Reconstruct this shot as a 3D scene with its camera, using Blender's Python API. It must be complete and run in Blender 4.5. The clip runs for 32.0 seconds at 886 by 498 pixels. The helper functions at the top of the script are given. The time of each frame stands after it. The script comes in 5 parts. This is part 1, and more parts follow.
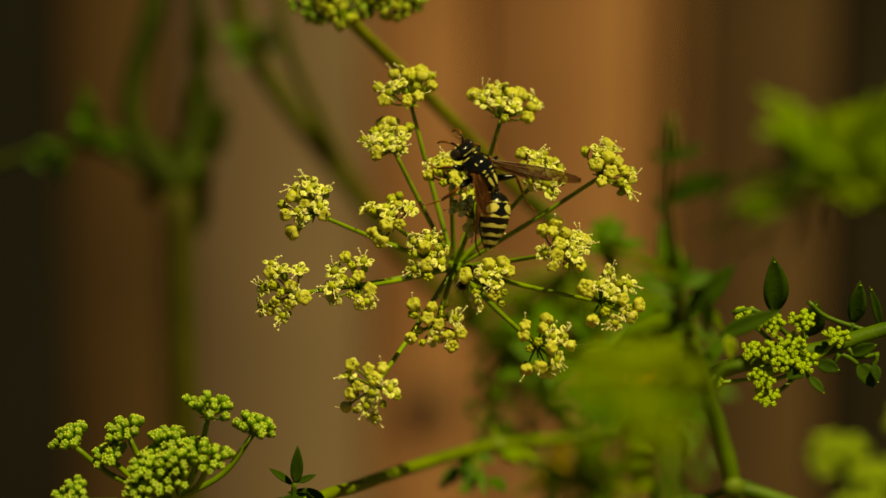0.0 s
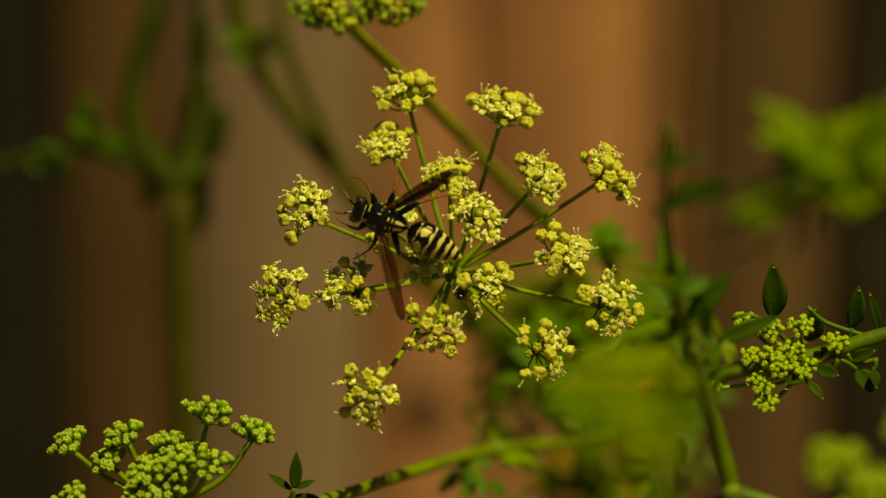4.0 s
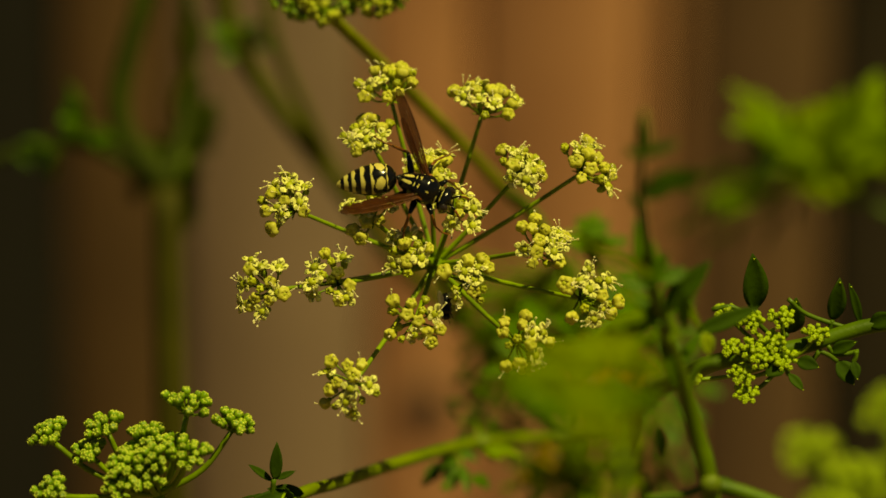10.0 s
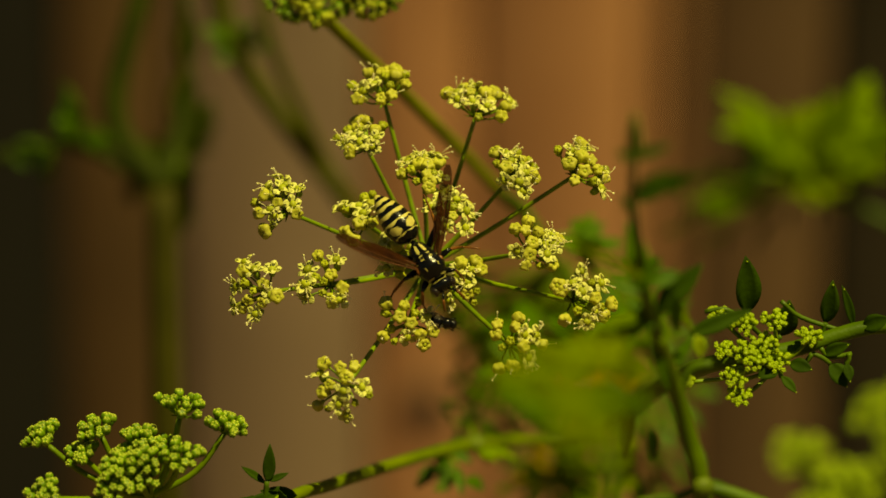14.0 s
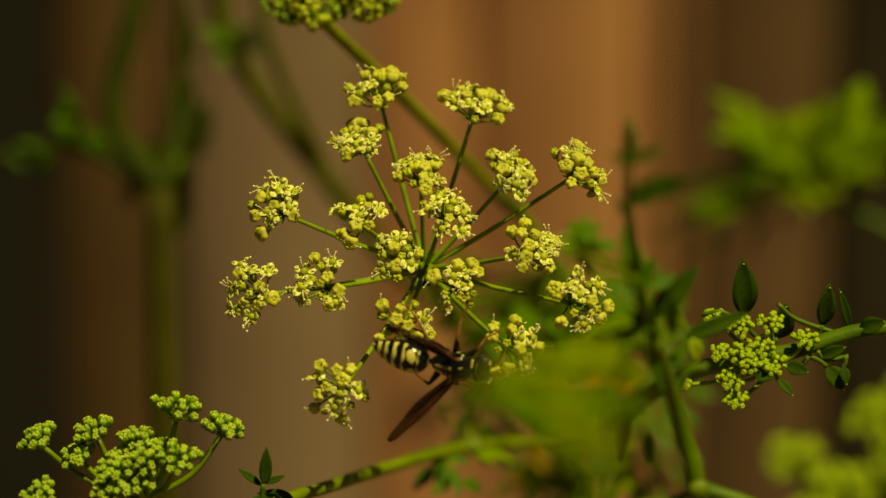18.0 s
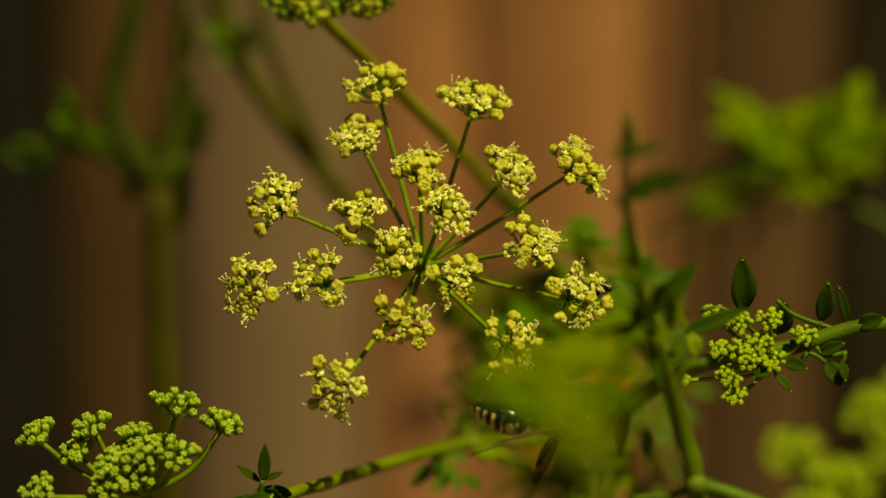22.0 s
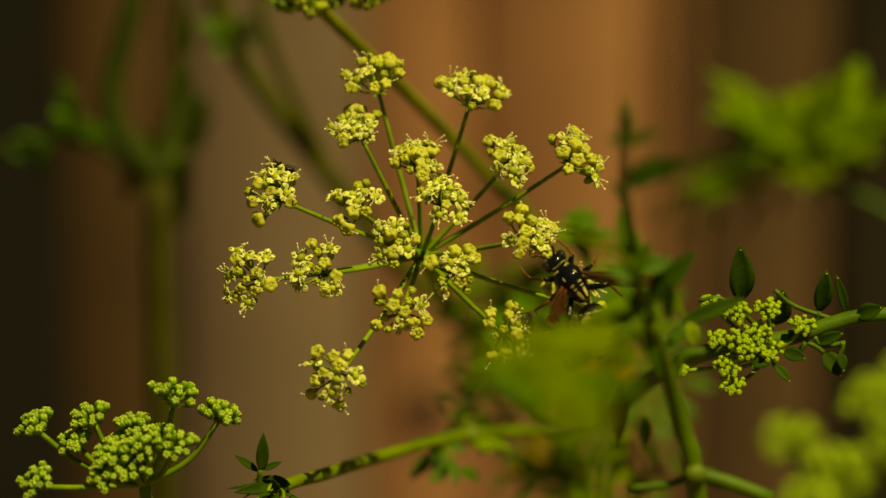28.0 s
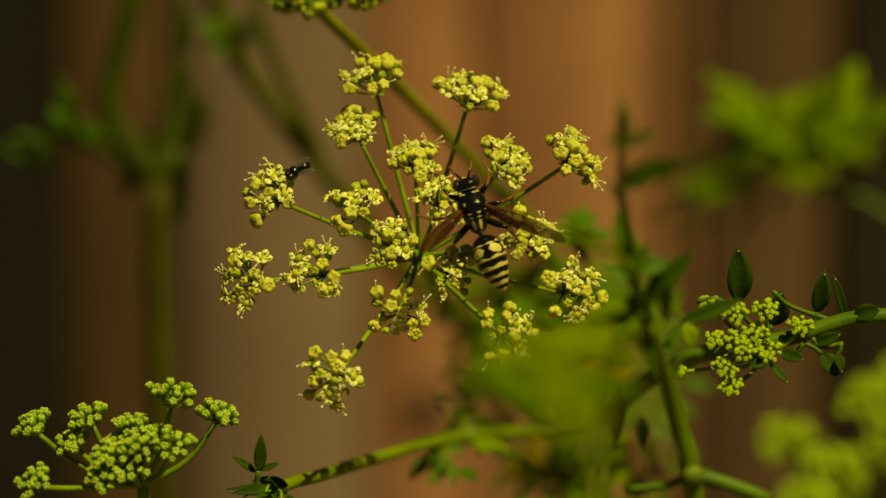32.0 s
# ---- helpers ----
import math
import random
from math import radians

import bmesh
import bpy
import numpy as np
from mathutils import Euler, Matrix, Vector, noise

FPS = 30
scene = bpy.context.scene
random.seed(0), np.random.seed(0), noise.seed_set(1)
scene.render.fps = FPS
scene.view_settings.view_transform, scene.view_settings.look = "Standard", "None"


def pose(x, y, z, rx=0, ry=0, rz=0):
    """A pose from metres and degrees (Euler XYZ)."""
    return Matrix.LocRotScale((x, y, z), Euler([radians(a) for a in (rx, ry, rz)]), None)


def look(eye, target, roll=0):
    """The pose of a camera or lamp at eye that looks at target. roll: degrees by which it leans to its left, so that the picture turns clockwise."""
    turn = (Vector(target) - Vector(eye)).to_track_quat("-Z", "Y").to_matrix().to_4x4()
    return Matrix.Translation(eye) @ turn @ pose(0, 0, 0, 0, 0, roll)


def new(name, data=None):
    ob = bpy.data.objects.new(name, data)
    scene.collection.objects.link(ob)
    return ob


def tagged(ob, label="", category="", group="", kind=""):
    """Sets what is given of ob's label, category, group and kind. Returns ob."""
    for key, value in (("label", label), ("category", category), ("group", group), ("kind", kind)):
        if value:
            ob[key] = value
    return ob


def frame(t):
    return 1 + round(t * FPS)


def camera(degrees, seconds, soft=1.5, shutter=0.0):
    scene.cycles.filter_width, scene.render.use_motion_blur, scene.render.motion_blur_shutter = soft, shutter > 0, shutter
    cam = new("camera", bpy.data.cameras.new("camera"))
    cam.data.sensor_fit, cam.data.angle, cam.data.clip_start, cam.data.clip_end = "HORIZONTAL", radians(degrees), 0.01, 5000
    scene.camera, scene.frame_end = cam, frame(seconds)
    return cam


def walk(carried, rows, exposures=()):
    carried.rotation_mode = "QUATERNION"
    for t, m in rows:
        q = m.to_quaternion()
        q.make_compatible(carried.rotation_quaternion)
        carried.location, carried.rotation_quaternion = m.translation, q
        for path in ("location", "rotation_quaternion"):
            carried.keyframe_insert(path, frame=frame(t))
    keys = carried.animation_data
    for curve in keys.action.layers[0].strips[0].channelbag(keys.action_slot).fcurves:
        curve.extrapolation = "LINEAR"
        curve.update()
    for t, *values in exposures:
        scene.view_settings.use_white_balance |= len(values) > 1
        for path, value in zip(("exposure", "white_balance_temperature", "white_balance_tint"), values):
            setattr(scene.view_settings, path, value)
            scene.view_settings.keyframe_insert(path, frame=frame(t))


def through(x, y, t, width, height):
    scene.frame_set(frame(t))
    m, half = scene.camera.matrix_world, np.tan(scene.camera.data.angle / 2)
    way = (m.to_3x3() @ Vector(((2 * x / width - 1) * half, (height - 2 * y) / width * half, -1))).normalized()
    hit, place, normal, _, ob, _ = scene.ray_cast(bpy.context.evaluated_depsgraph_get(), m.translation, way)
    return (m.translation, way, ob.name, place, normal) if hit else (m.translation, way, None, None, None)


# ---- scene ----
cam = camera(10.3, 32.0, soft=1.6, shutter=0.5)
cam.data.dof.use_dof = True
cam.data.dof.focus_distance = 0.638
cam.data.dof.aperture_fstop = 12.0
cam.data.dof.aperture_blades = 9
AIM = (0.0, 622.1, 523.6)


def eye(x, y, z):
    """The camera at this place in millimetres, its axis held on the fence behind the plants."""
    return look((x / 1000, y / 1000, z / 1000), tuple(a / 1000 for a in AIM))


walk(cam, [
    (0.0, eye(-7.83, -599.15, 969.24)),
    (0.5, eye(-7.84, -599.07, 969.45)),
    (1.0, eye(-7.94, -598.81, 970.18)),
    (1.5, eye(-8.83, -598.21, 971.83)),
    (2.0, eye(-9.92, -597.45, 973.91)),
    (2.5, eye(-10.81, -597.18, 974.64)),
    (3.0, eye(-10.59, -597.56, 973.60)),
    (3.5, eye(-9.26, -598.20, 971.84)),
    (5.5, eye(-4.42, -599.15, 969.24)),
    (6.0, eye(-5.08, -599.11, 969.35)),
    (6.5, eye(-4.85, -599.37, 968.62)),
    (7.0, eye(-4.85, -599.49, 968.31)),
    (7.5, eye(-4.42, -599.60, 968.00)),
    (8.0, eye(-3.53, -599.41, 968.51)),
    (8.5, eye(-2.31, -599.15, 969.24)),
    (9.0, eye(-1.99, -599.14, 969.25)),
    (9.5, eye(-2.43, -599.22, 969.04)),
    (10.0, eye(-2.64, -599.45, 968.41)),
    (10.5, eye(-2.64, -599.34, 968.72)),
    (11.0, eye(-1.88, -599.22, 969.03)),
    (11.5, eye(-1.10, -599.03, 969.56)),
    (12.0, eye(-0.44, -599.00, 969.66)),
    (12.5, eye(-0.88, -599.22, 969.03)),
    (13.0, eye(-1.22, -599.45, 968.41)),
    (13.5, eye(-1.21, -599.52, 968.21)),
    (14.0, eye(-0.88, -599.26, 968.93)),
    (14.5, eye(-0.22, -598.96, 969.77)),
    (16.5, eye(-0.88, -599.63, 967.90)),
    (17.0, eye(-0.88, -599.60, 968.01)),
    (17.5, eye(-0.33, -599.15, 969.24)),
    (18.0, eye(0.00, -599.03, 969.56)),
    (18.5, eye(0.00, -599.18, 969.14)),
    (19.0, eye(0.00, -599.52, 968.21)),
    (19.5, eye(0.11, -599.68, 967.79)),
    (20.0, eye(0.00, -599.56, 968.11)),
    (20.5, eye(-0.55, -598.92, 969.87)),
    (21.0, eye(-0.45, -598.28, 971.63)),
    (21.5, eye(-0.11, -598.58, 970.80)),
    (22.0, eye(0.33, -599.37, 968.63)),
    (22.5, eye(0.43, -600.43, 965.72)),
    (23.0, eye(1.66, -600.73, 964.89)),
    (23.5, eye(1.88, -600.47, 965.62)),
    (24.0, eye(1.55, -600.13, 966.55)),
    (24.5, eye(0.89, -599.56, 968.11)),
    (25.0, eye(0.44, -599.71, 967.69)),
    (25.5, eye(0.43, -600.05, 966.76)),
    (27.5, eye(1.76, -600.35, 965.93)),
    (28.0, eye(0.77, -600.24, 966.24)),
    (28.5, eye(0.55, -600.43, 965.72)),
    (29.0, eye(1.65, -600.43, 965.73)),
    (29.5, eye(2.10, -600.54, 965.41)),
    (30.0, eye(1.76, -600.77, 964.79)),
    (30.5, eye(2.20, -600.69, 964.99)),
    (31.0, eye(2.10, -600.77, 964.79)),
    (31.5, eye(1.54, -600.50, 965.52)),
    (32.0, eye(1.33, -600.17, 966.44)),
], exposures=[(0.0, 0.0, 8400, 4), (32.0, 0.0, 8400, 4)])

# ---- sky and sun ----
SUN = Vector((0.30, -0.26, 0.92)).normalized()
world = bpy.data.worlds.new("sky")
scene.world = world
world.use_nodes = True
_sky = world.node_tree.nodes.new("ShaderNodeTexSky")
_sky.sky_type, _sky.sun_disc = "NISHITA", False
_sky.sun_elevation = math.asin(SUN.z)
_sky.sun_rotation = math.atan2(SUN.x, SUN.y)
_back = world.node_tree.nodes["Background"]
_back.inputs["Strength"].default_value = 0.022
world.node_tree.links.new(_sky.outputs[0], _back.inputs["Color"])
sun = new("sun", bpy.data.lights.new("sun", "SUN"))
sun.data.energy, sun.data.angle, sun.data.color = 5.4, radians(0.53), (1.0, 0.935, 0.42)
sun.matrix_world = look(SUN * 5, (0, 0, 0))


# ---- materials ----
def material(name, colour, rough=0.5, second=None, scale=400.0, bump=0.0, bump_scale=1500.0, through=0.0, metal=0.0, alpha=1.0,
             spread=0.12, coat=0.0, gloss=0.28, contrast=(0.35, 0.65)):
    """A surface that varies at two scales. through: how much light passes (leaves, petals, wings)."""
    m = bpy.data.materials.new(name)
    m.use_nodes = True
    nodes, link = m.node_tree.nodes, m.node_tree.links.new
    p, out = nodes["Principled BSDF"], nodes["Material Output"]
    where = nodes.new("ShaderNodeTexCoord")
    coarse, fine = nodes.new("ShaderNodeTexNoise"), nodes.new("ShaderNodeTexNoise")
    coarse.inputs["Scale"].default_value, coarse.inputs["Detail"].default_value = scale, 3
    fine.inputs["Scale"].default_value, fine.inputs["Detail"].default_value = bump_scale, 4
    link(where.outputs["Object"], coarse.inputs["Vector"])
    link(where.outputs["Object"], fine.inputs["Vector"])
    ramp = nodes.new("ShaderNodeValToRGB")
    second = second or tuple(c * 0.7 for c in colour)
    ramp.color_ramp.elements[0].position, ramp.color_ramp.elements[1].position = contrast
    ramp.color_ramp.elements[0].color, ramp.color_ramp.elements[1].color = (*second, 1), (*colour, 1)
    link(coarse.outputs["Fac"], ramp.inputs["Fac"])
    vary, info, span = nodes.new("ShaderNodeHueSaturation"), nodes.new("ShaderNodeObjectInfo"), nodes.new("ShaderNodeMapRange")
    span.inputs["To Min"].default_value, span.inputs["To Max"].default_value = 1 - spread, 1 + spread
    link(info.outputs["Random"], span.inputs["Value"])
    link(span.outputs[0], vary.inputs["Value"])
    link(ramp.outputs["Color"], vary.inputs["Color"])
    link(vary.outputs["Color"], p.inputs["Base Color"])
    rr = nodes.new("ShaderNodeMapRange")
    rr.inputs["To Min"].default_value, rr.inputs["To Max"].default_value = max(0.05, rough - 0.1), min(1, rough + 0.1)
    link(fine.outputs["Fac"], rr.inputs["Value"])
    link(rr.outputs[0], p.inputs["Roughness"])
    p.inputs["Metallic"].default_value, p.inputs["Alpha"].default_value = metal, alpha
    p.inputs["Coat Weight"].default_value = coat
    p.inputs["Specular IOR Level"].default_value = gloss
    if bump:
        b = nodes.new("ShaderNodeBump")
        b.inputs["Strength"].default_value, b.inputs["Distance"].default_value = bump, 0.0002
        link(fine.outputs["Fac"], b.inputs["Height"])
        link(b.outputs[0], p.inputs["Normal"])
    if through:
        glow, mix = nodes.new("ShaderNodeBsdfTranslucent"), nodes.new("ShaderNodeMixShader")
        link(vary.outputs["Color"], glow.inputs["Color"])
        mix.inputs["Fac"].default_value = through
        link(p.outputs[0], mix.inputs[1])
        link(glow.outputs[0], mix.inputs[2])
        link(mix.outputs[0], out.inputs["Surface"])
    return m


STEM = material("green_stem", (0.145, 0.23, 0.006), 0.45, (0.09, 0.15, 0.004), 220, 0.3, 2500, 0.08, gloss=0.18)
# Stem green copied darker, so its colour carries the shade.
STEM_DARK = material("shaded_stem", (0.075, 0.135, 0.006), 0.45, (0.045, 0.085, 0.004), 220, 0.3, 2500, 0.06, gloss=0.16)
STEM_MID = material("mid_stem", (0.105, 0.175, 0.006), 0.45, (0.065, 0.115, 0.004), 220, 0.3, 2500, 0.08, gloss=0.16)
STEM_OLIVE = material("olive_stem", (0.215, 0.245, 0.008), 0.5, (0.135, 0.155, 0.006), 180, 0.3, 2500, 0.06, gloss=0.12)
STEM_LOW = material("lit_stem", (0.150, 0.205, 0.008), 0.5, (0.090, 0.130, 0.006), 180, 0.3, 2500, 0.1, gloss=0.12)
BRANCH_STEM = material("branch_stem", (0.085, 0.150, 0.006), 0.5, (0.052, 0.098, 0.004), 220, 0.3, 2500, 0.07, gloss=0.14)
# Dark leaf green: shade on the leaflets is put into their colour.
LEAF_SHADED = material("shaded_leaf", (0.032, 0.066, 0.003), 0.6, (0.019, 0.040, 0.002), 260, 0.3, 1800, 0.2, gloss=0.05)
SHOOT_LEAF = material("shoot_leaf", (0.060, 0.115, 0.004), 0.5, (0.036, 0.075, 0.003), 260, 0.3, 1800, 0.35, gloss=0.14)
NODE = material("stem_joint", (0.135, 0.185, 0.014), 0.5, (0.085, 0.125, 0.009), 300, 0.3, 2500, 0.1, gloss=0.16)
SHOOT_STEM = material("shoot_stem", (0.105, 0.170, 0.005), 0.45, (0.066, 0.115, 0.004), 220, 0.3, 2500, 0.08, gloss=0.16)
BUD_TIP = material("pale_bud_tip", (0.60, 0.64, 0.11), 0.45, (0.40, 0.50, 0.05), 1100, 0.2, 4000, 0.25, spread=0.18)
BUD_BASE = material("bud_base", (0.065, 0.14, 0.008), 0.5, (0.04, 0.09, 0.005), 900, 0.2, 4000, 0.1)
OPEN_PETAL = material("cream_petal", (0.71, 0.70, 0.25), 0.5, (0.585, 0.58, 0.14), 900, 0.2, 4000, 0.2, spread=0.10)
RAY = material("umbel_ray", (0.195, 0.290, 0.013), 0.45, (0.110, 0.180, 0.009), 300, 0.2, 3000, 0.1)
LEAF = material("leaf_green", (0.076, 0.16, 0.004), 0.5, (0.048, 0.112, 0.003), 260, 0.3, 1800, 0.3, gloss=0.14)
LEAF_LIGHT = material("young_leaf", (0.185, 0.285, 0.003), 0.55, (0.125, 0.21, 0.002), 200, 0.3, 1800, 0.35, gloss=0.08)
FRESH_LEAF = material("fresh_leaf", (0.205, 0.290, 0.003), 0.6, (0.150, 0.225, 0.002), 160, 0.3, 1800, 0.5, gloss=0.06)
FADED_LEAF = material("yellowing_leaf", (0.33, 0.20, 0.006), 0.6, (0.22, 0.15, 0.004), 160, 0.3, 1800, 0.4, gloss=0.06)
DRY_LEAF = material("withered_leaf", (0.105, 0.045, 0.010), 0.6, (0.065, 0.028, 0.006), 260, 0.3, 1800, 0.35, gloss=0.08)
SIDE_LEAF = material("mid_leaf", (0.115, 0.195, 0.003), 0.6, (0.08, 0.145, 0.002), 160, 0.3, 1800, 0.4, gloss=0.06)
NEAR_LEAF = material("olive_leaf", (0.160, 0.208, 0.003), 0.55, (0.105, 0.150, 0.002), 200, 0.3, 1800, 0.35, gloss=0.08)
PETAL = material("yellow_petal", (0.565, 0.54, 0.095), 0.5, (0.45, 0.435, 0.045), 900, 0.2, 4000, 0.25, spread=0.12)
BUD = material("yellow_bud", (0.435, 0.450, 0.044), 0.5, (0.30, 0.335, 0.020), 900, 0.2, 4000, 0.2, spread=0.24)
GREEN_BUD = material("green_bud", (0.185, 0.315, 0.015), 0.45, (0.105, 0.20, 0.009), 1100, 0.2, 4000, 0.2, spread=0.18)
YOUNG_BUD = material("young_bud", (0.41, 0.53, 0.033), 0.5, (0.30, 0.42, 0.021), 1100, 0.2, 4000, 0.25, spread=0.12)
# Dark rear stem and leaf greens: shade is put into their colour.
SHADE_STEM = material("rear_shade_stem", (0.047, 0.043, 0.004), 0.6, (0.033, 0.031, 0.003), 120, 0.3, 1500, 0.05, gloss=0.08)
SHADE_DEEP = material("deep_shade_stem", (0.030, 0.042, 0.003), 0.6, (0.018, 0.026, 0.002), 120, 0.3, 1500, 0.05, gloss=0.08)
REAR_OLIVE = material("rear_olive_stem", (0.076, 0.080, 0.005), 0.6, (0.048, 0.052, 0.004), 120, 0.3, 1500, 0.05, gloss=0.08)
OLIVE_SHADE_LEAF = material("olive_shade_leaf", (0.038, 0.052, 0.003), 0.6, (0.025, 0.036, 0.002), 160, 0.3, 1500, 0.2, gloss=0.06)
OVARY = material("green_ovary", (0.24, 0.32, 0.03), 0.5, (0.16, 0.23, 0.02), 900, 0.2, 4000, 0.1)
ANTHER = material("pale_anther", (0.86, 0.81, 0.52), 0.5, (0.70, 0.62, 0.26), 2000, 0.1, 5000, 0.2)
BLACK = material("black_chitin", (0.004, 0.004, 0.004), 0.17, (0.003, 0.003, 0.003), 900, 0.10, 6000, spread=0.02, gloss=0.28)
YELLOW = material("yellow_chitin", (0.52, 0.455, 0.13), 0.4, (0.42, 0.35, 0.085), 900, 0.2, 6000, spread=0.02)
EYE = material("compound_eye", (0.014, 0.010, 0.008), 0.14, (0.02, 0.012, 0.008), 900, 0.1, 12000, spread=0.02, coat=0.5)
AMBER = material("amber_leg", (0.21, 0.070, 0.014), 0.36, (0.09, 0.028, 0.007), 500, 0.2, 5000, 0.1, spread=0.06)
WING = material("amber_wing", (0.085, 0.026, 0.007), 0.17, (0.045, 0.014, 0.005), 700, 0.25, 900, 0.25, alpha=0.46, spread=0.02, gloss=0.22)
VEIN = material("wing_vein", (0.10, 0.035, 0.012), 0.35, (0.07, 0.025, 0.010), 700, 0.1, 5000, spread=0.02)
FLY_WING = material("clear_wing", (0.20, 0.17, 0.13), 0.2, (0.15, 0.12, 0.09), 700, 0.3, 3000, 0.2, alpha=0.28, spread=0.02)
SOIL = material("garden_soil", (0.16, 0.095, 0.055), 0.9, (0.07, 0.042, 0.026), 9, 0.8, 90)
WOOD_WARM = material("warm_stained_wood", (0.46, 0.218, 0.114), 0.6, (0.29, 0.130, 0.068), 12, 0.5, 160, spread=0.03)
# Scaled copies of the warm wood, lit then dimmed, painting the light's falloff.
WOOD_LIT = material("lit_warm_wood", (0.52, 0.252, 0.132), 0.6, (0.34, 0.155, 0.080), 12, 0.5, 160, spread=0.03)
WOOD_FADE = material("fading_warm_wood", (0.36, 0.172, 0.088), 0.6, (0.235, 0.108, 0.055), 12, 0.5, 160, spread=0.03)
WOOD_HALF_SHADE = material("half_shade_wood", (0.225, 0.112, 0.056), 0.6, (0.145, 0.071, 0.037), 12, 0.5, 160, spread=0.03)
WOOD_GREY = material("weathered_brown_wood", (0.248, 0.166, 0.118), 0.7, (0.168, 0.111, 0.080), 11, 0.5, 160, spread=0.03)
# Near-black wood for dark bands: shade and gaps painted as boards; also knot, rails.
WOOD_DARK = material("dark_shade_wood", (0.007, 0.006, 0.004), 0.7, (0.004, 0.0035, 0.0025), 9, 0.5, 160, spread=0.05)
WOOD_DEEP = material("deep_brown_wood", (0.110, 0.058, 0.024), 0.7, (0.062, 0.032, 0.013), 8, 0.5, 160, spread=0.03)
# Dim wood: shade at the fence's right end is put into its colour.
WOOD_DIM = material("dim_shade_wood", (0.042, 0.031, 0.018), 0.7, (0.022, 0.017, 0.010), 10, 0.5, 160, spread=0.03)
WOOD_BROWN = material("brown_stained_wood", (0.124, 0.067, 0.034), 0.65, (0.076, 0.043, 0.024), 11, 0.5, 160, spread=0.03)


# ---- building blocks (millimetres) ----
class Shape:
    """Vertices and faces in millimetres, with a material slot for each face."""

    def __init__(self):
        self.v, self.f, self.m = [], [], []

    def grid(self, rows, closed=True, slot=None, caps=False):
        """rows: lists of points; a face between each four neighbours."""
        n, base = len(rows[0]), len(self.v)
        for r in rows:
            self.v.extend(Vector(p) for p in r)
        for i in range(len(rows) - 1):
            for j in range(n if closed else n - 1):
                a, b = base + i * n + j, base + i * n + (j + 1) % n
                self.f.append((a, b, b + n, a + n))
                self.m.append(slot(i / (len(rows) - 1), j / n) if callable(slot) else (slot or 0))
        if caps:
            last = base + (len(rows) - 1) * n
            self.f += [tuple(range(base + n - 1, base - 1, -1)), tuple(range(last, last + n))]
            self.m += [self.m[-1] if self.m else 0] * 2
        return self

    def tube(self, points, radii, sides=7, slot=0, ribs=0.0):
        """A round stem along points."""
        pts = [Vector(p) for p in points]
        rows, side = [], None
        for i, p in enumerate(pts):
            along = (pts[min(i + 1, len(pts) - 1)] - pts[max(i - 1, 0)]).normalized()
            if side is None:
                side = along.orthogonal().normalized()
            side = (side - along * side.dot(along)).normalized()
            up = along.cross(side)
            r = radii[i] if isinstance(radii, (list, tuple)) else radii
            rows.append([p + (side * math.cos(2 * math.pi * k / sides) + up * math.sin(2 * math.pi * k / sides)) * r * (1 - ribs * (k % 2))
                         for k in range(sides)])
        return self.grid(rows, True, slot, True)

    def ball(self, centre, rx, ry=None, rz=None, turn=None, rings=6, sides=8, slot=0, lobes=0.0, dimple=0.0, count=5):
        """An ellipsoid; lobes: how deeply count furrows cut it; dimple: how far its top sinks."""
        ry, rz, rows = ry or rx, rz or rx, []
        for i in range(rings + 1):
            a = math.pi * i / rings
            row = []
            for k in range(sides):
                th = 2 * math.pi * k / sides
                s = 1 - lobes * (0.5 - 0.5 * math.cos(count * th)) * math.sin(a)
                p = Vector((rx * s * math.sin(a) * math.cos(th), ry * s * math.sin(a) * math.sin(th), rz * (math.cos(a) - dimple * max(0, math.cos(a)) ** 6)))
                if turn is not None:
                    p = turn @ p
                row.append(Vector(centre) + p)
            rows.append(row)
        return self.grid(rows[::-1], True, slot)

    def leaf(self, base, tip, normal, width, lobed=0.0, fold=0.25, droop=0.1, steps=9, thick=0.12, teeth=3, shape=0.8, slot=0):
        """A blade with a midrib fold, a bend and a real thickness. lobed: depth of the notches in its edge."""
        base, tip = Vector(base), Vector(tip)
        along = tip - base
        length = along.length
        along /= length
        n = Vector(normal)
        n = (n - along * n.dot(along)).normalized()
        side = along.cross(n)
        top, low = [], []
        for i in range(steps + 1):
            u = i / steps
            w = width / 2 * max(0.02, math.sin(math.pi * u ** shape)) ** 0.85
            w *= 1 - lobed * (0.5 + 0.5 * math.cos(2 * math.pi * u * teeth))
            c = base + along * length * u - n * droop * length * u * u
            rows = [c + side * w * s + n * (fold * w * abs(s) ** 1.3) for s in (-1, -0.5, 0, 0.5, 1)]
            top.append([p + n * thick / 2 for p in rows] + [p - n * thick / 2 for p in rows[::-1]])
        return self.grid(top, True, slot, True)

    def mesh(self, name, materials, origin=(0, 0, 0), smooth=True):
        data = bpy.data.meshes.new(name)
        o = Vector(origin)
        data.from_pydata([(p - o) / 1000 for p in self.v], [], self.f)
        for mat in materials if isinstance(materials, (list, tuple)) else [materials]:
            data.materials.append(mat)
        data.polygons.foreach_set("material_index", self.m)
        data.polygons.foreach_set("use_smooth", [smooth] * len(self.f))
        data.update()
        return data


def thing(name, base, label, category, group="", kind=""):
    """An Empty at the base of a thing, in millimetres."""
    ob = new(name)
    ob.empty_display_size = 0.005
    ob.location = Vector(base) / 1000
    ob["base"] = tuple(base)
    return tagged(ob, label, category, group, kind)


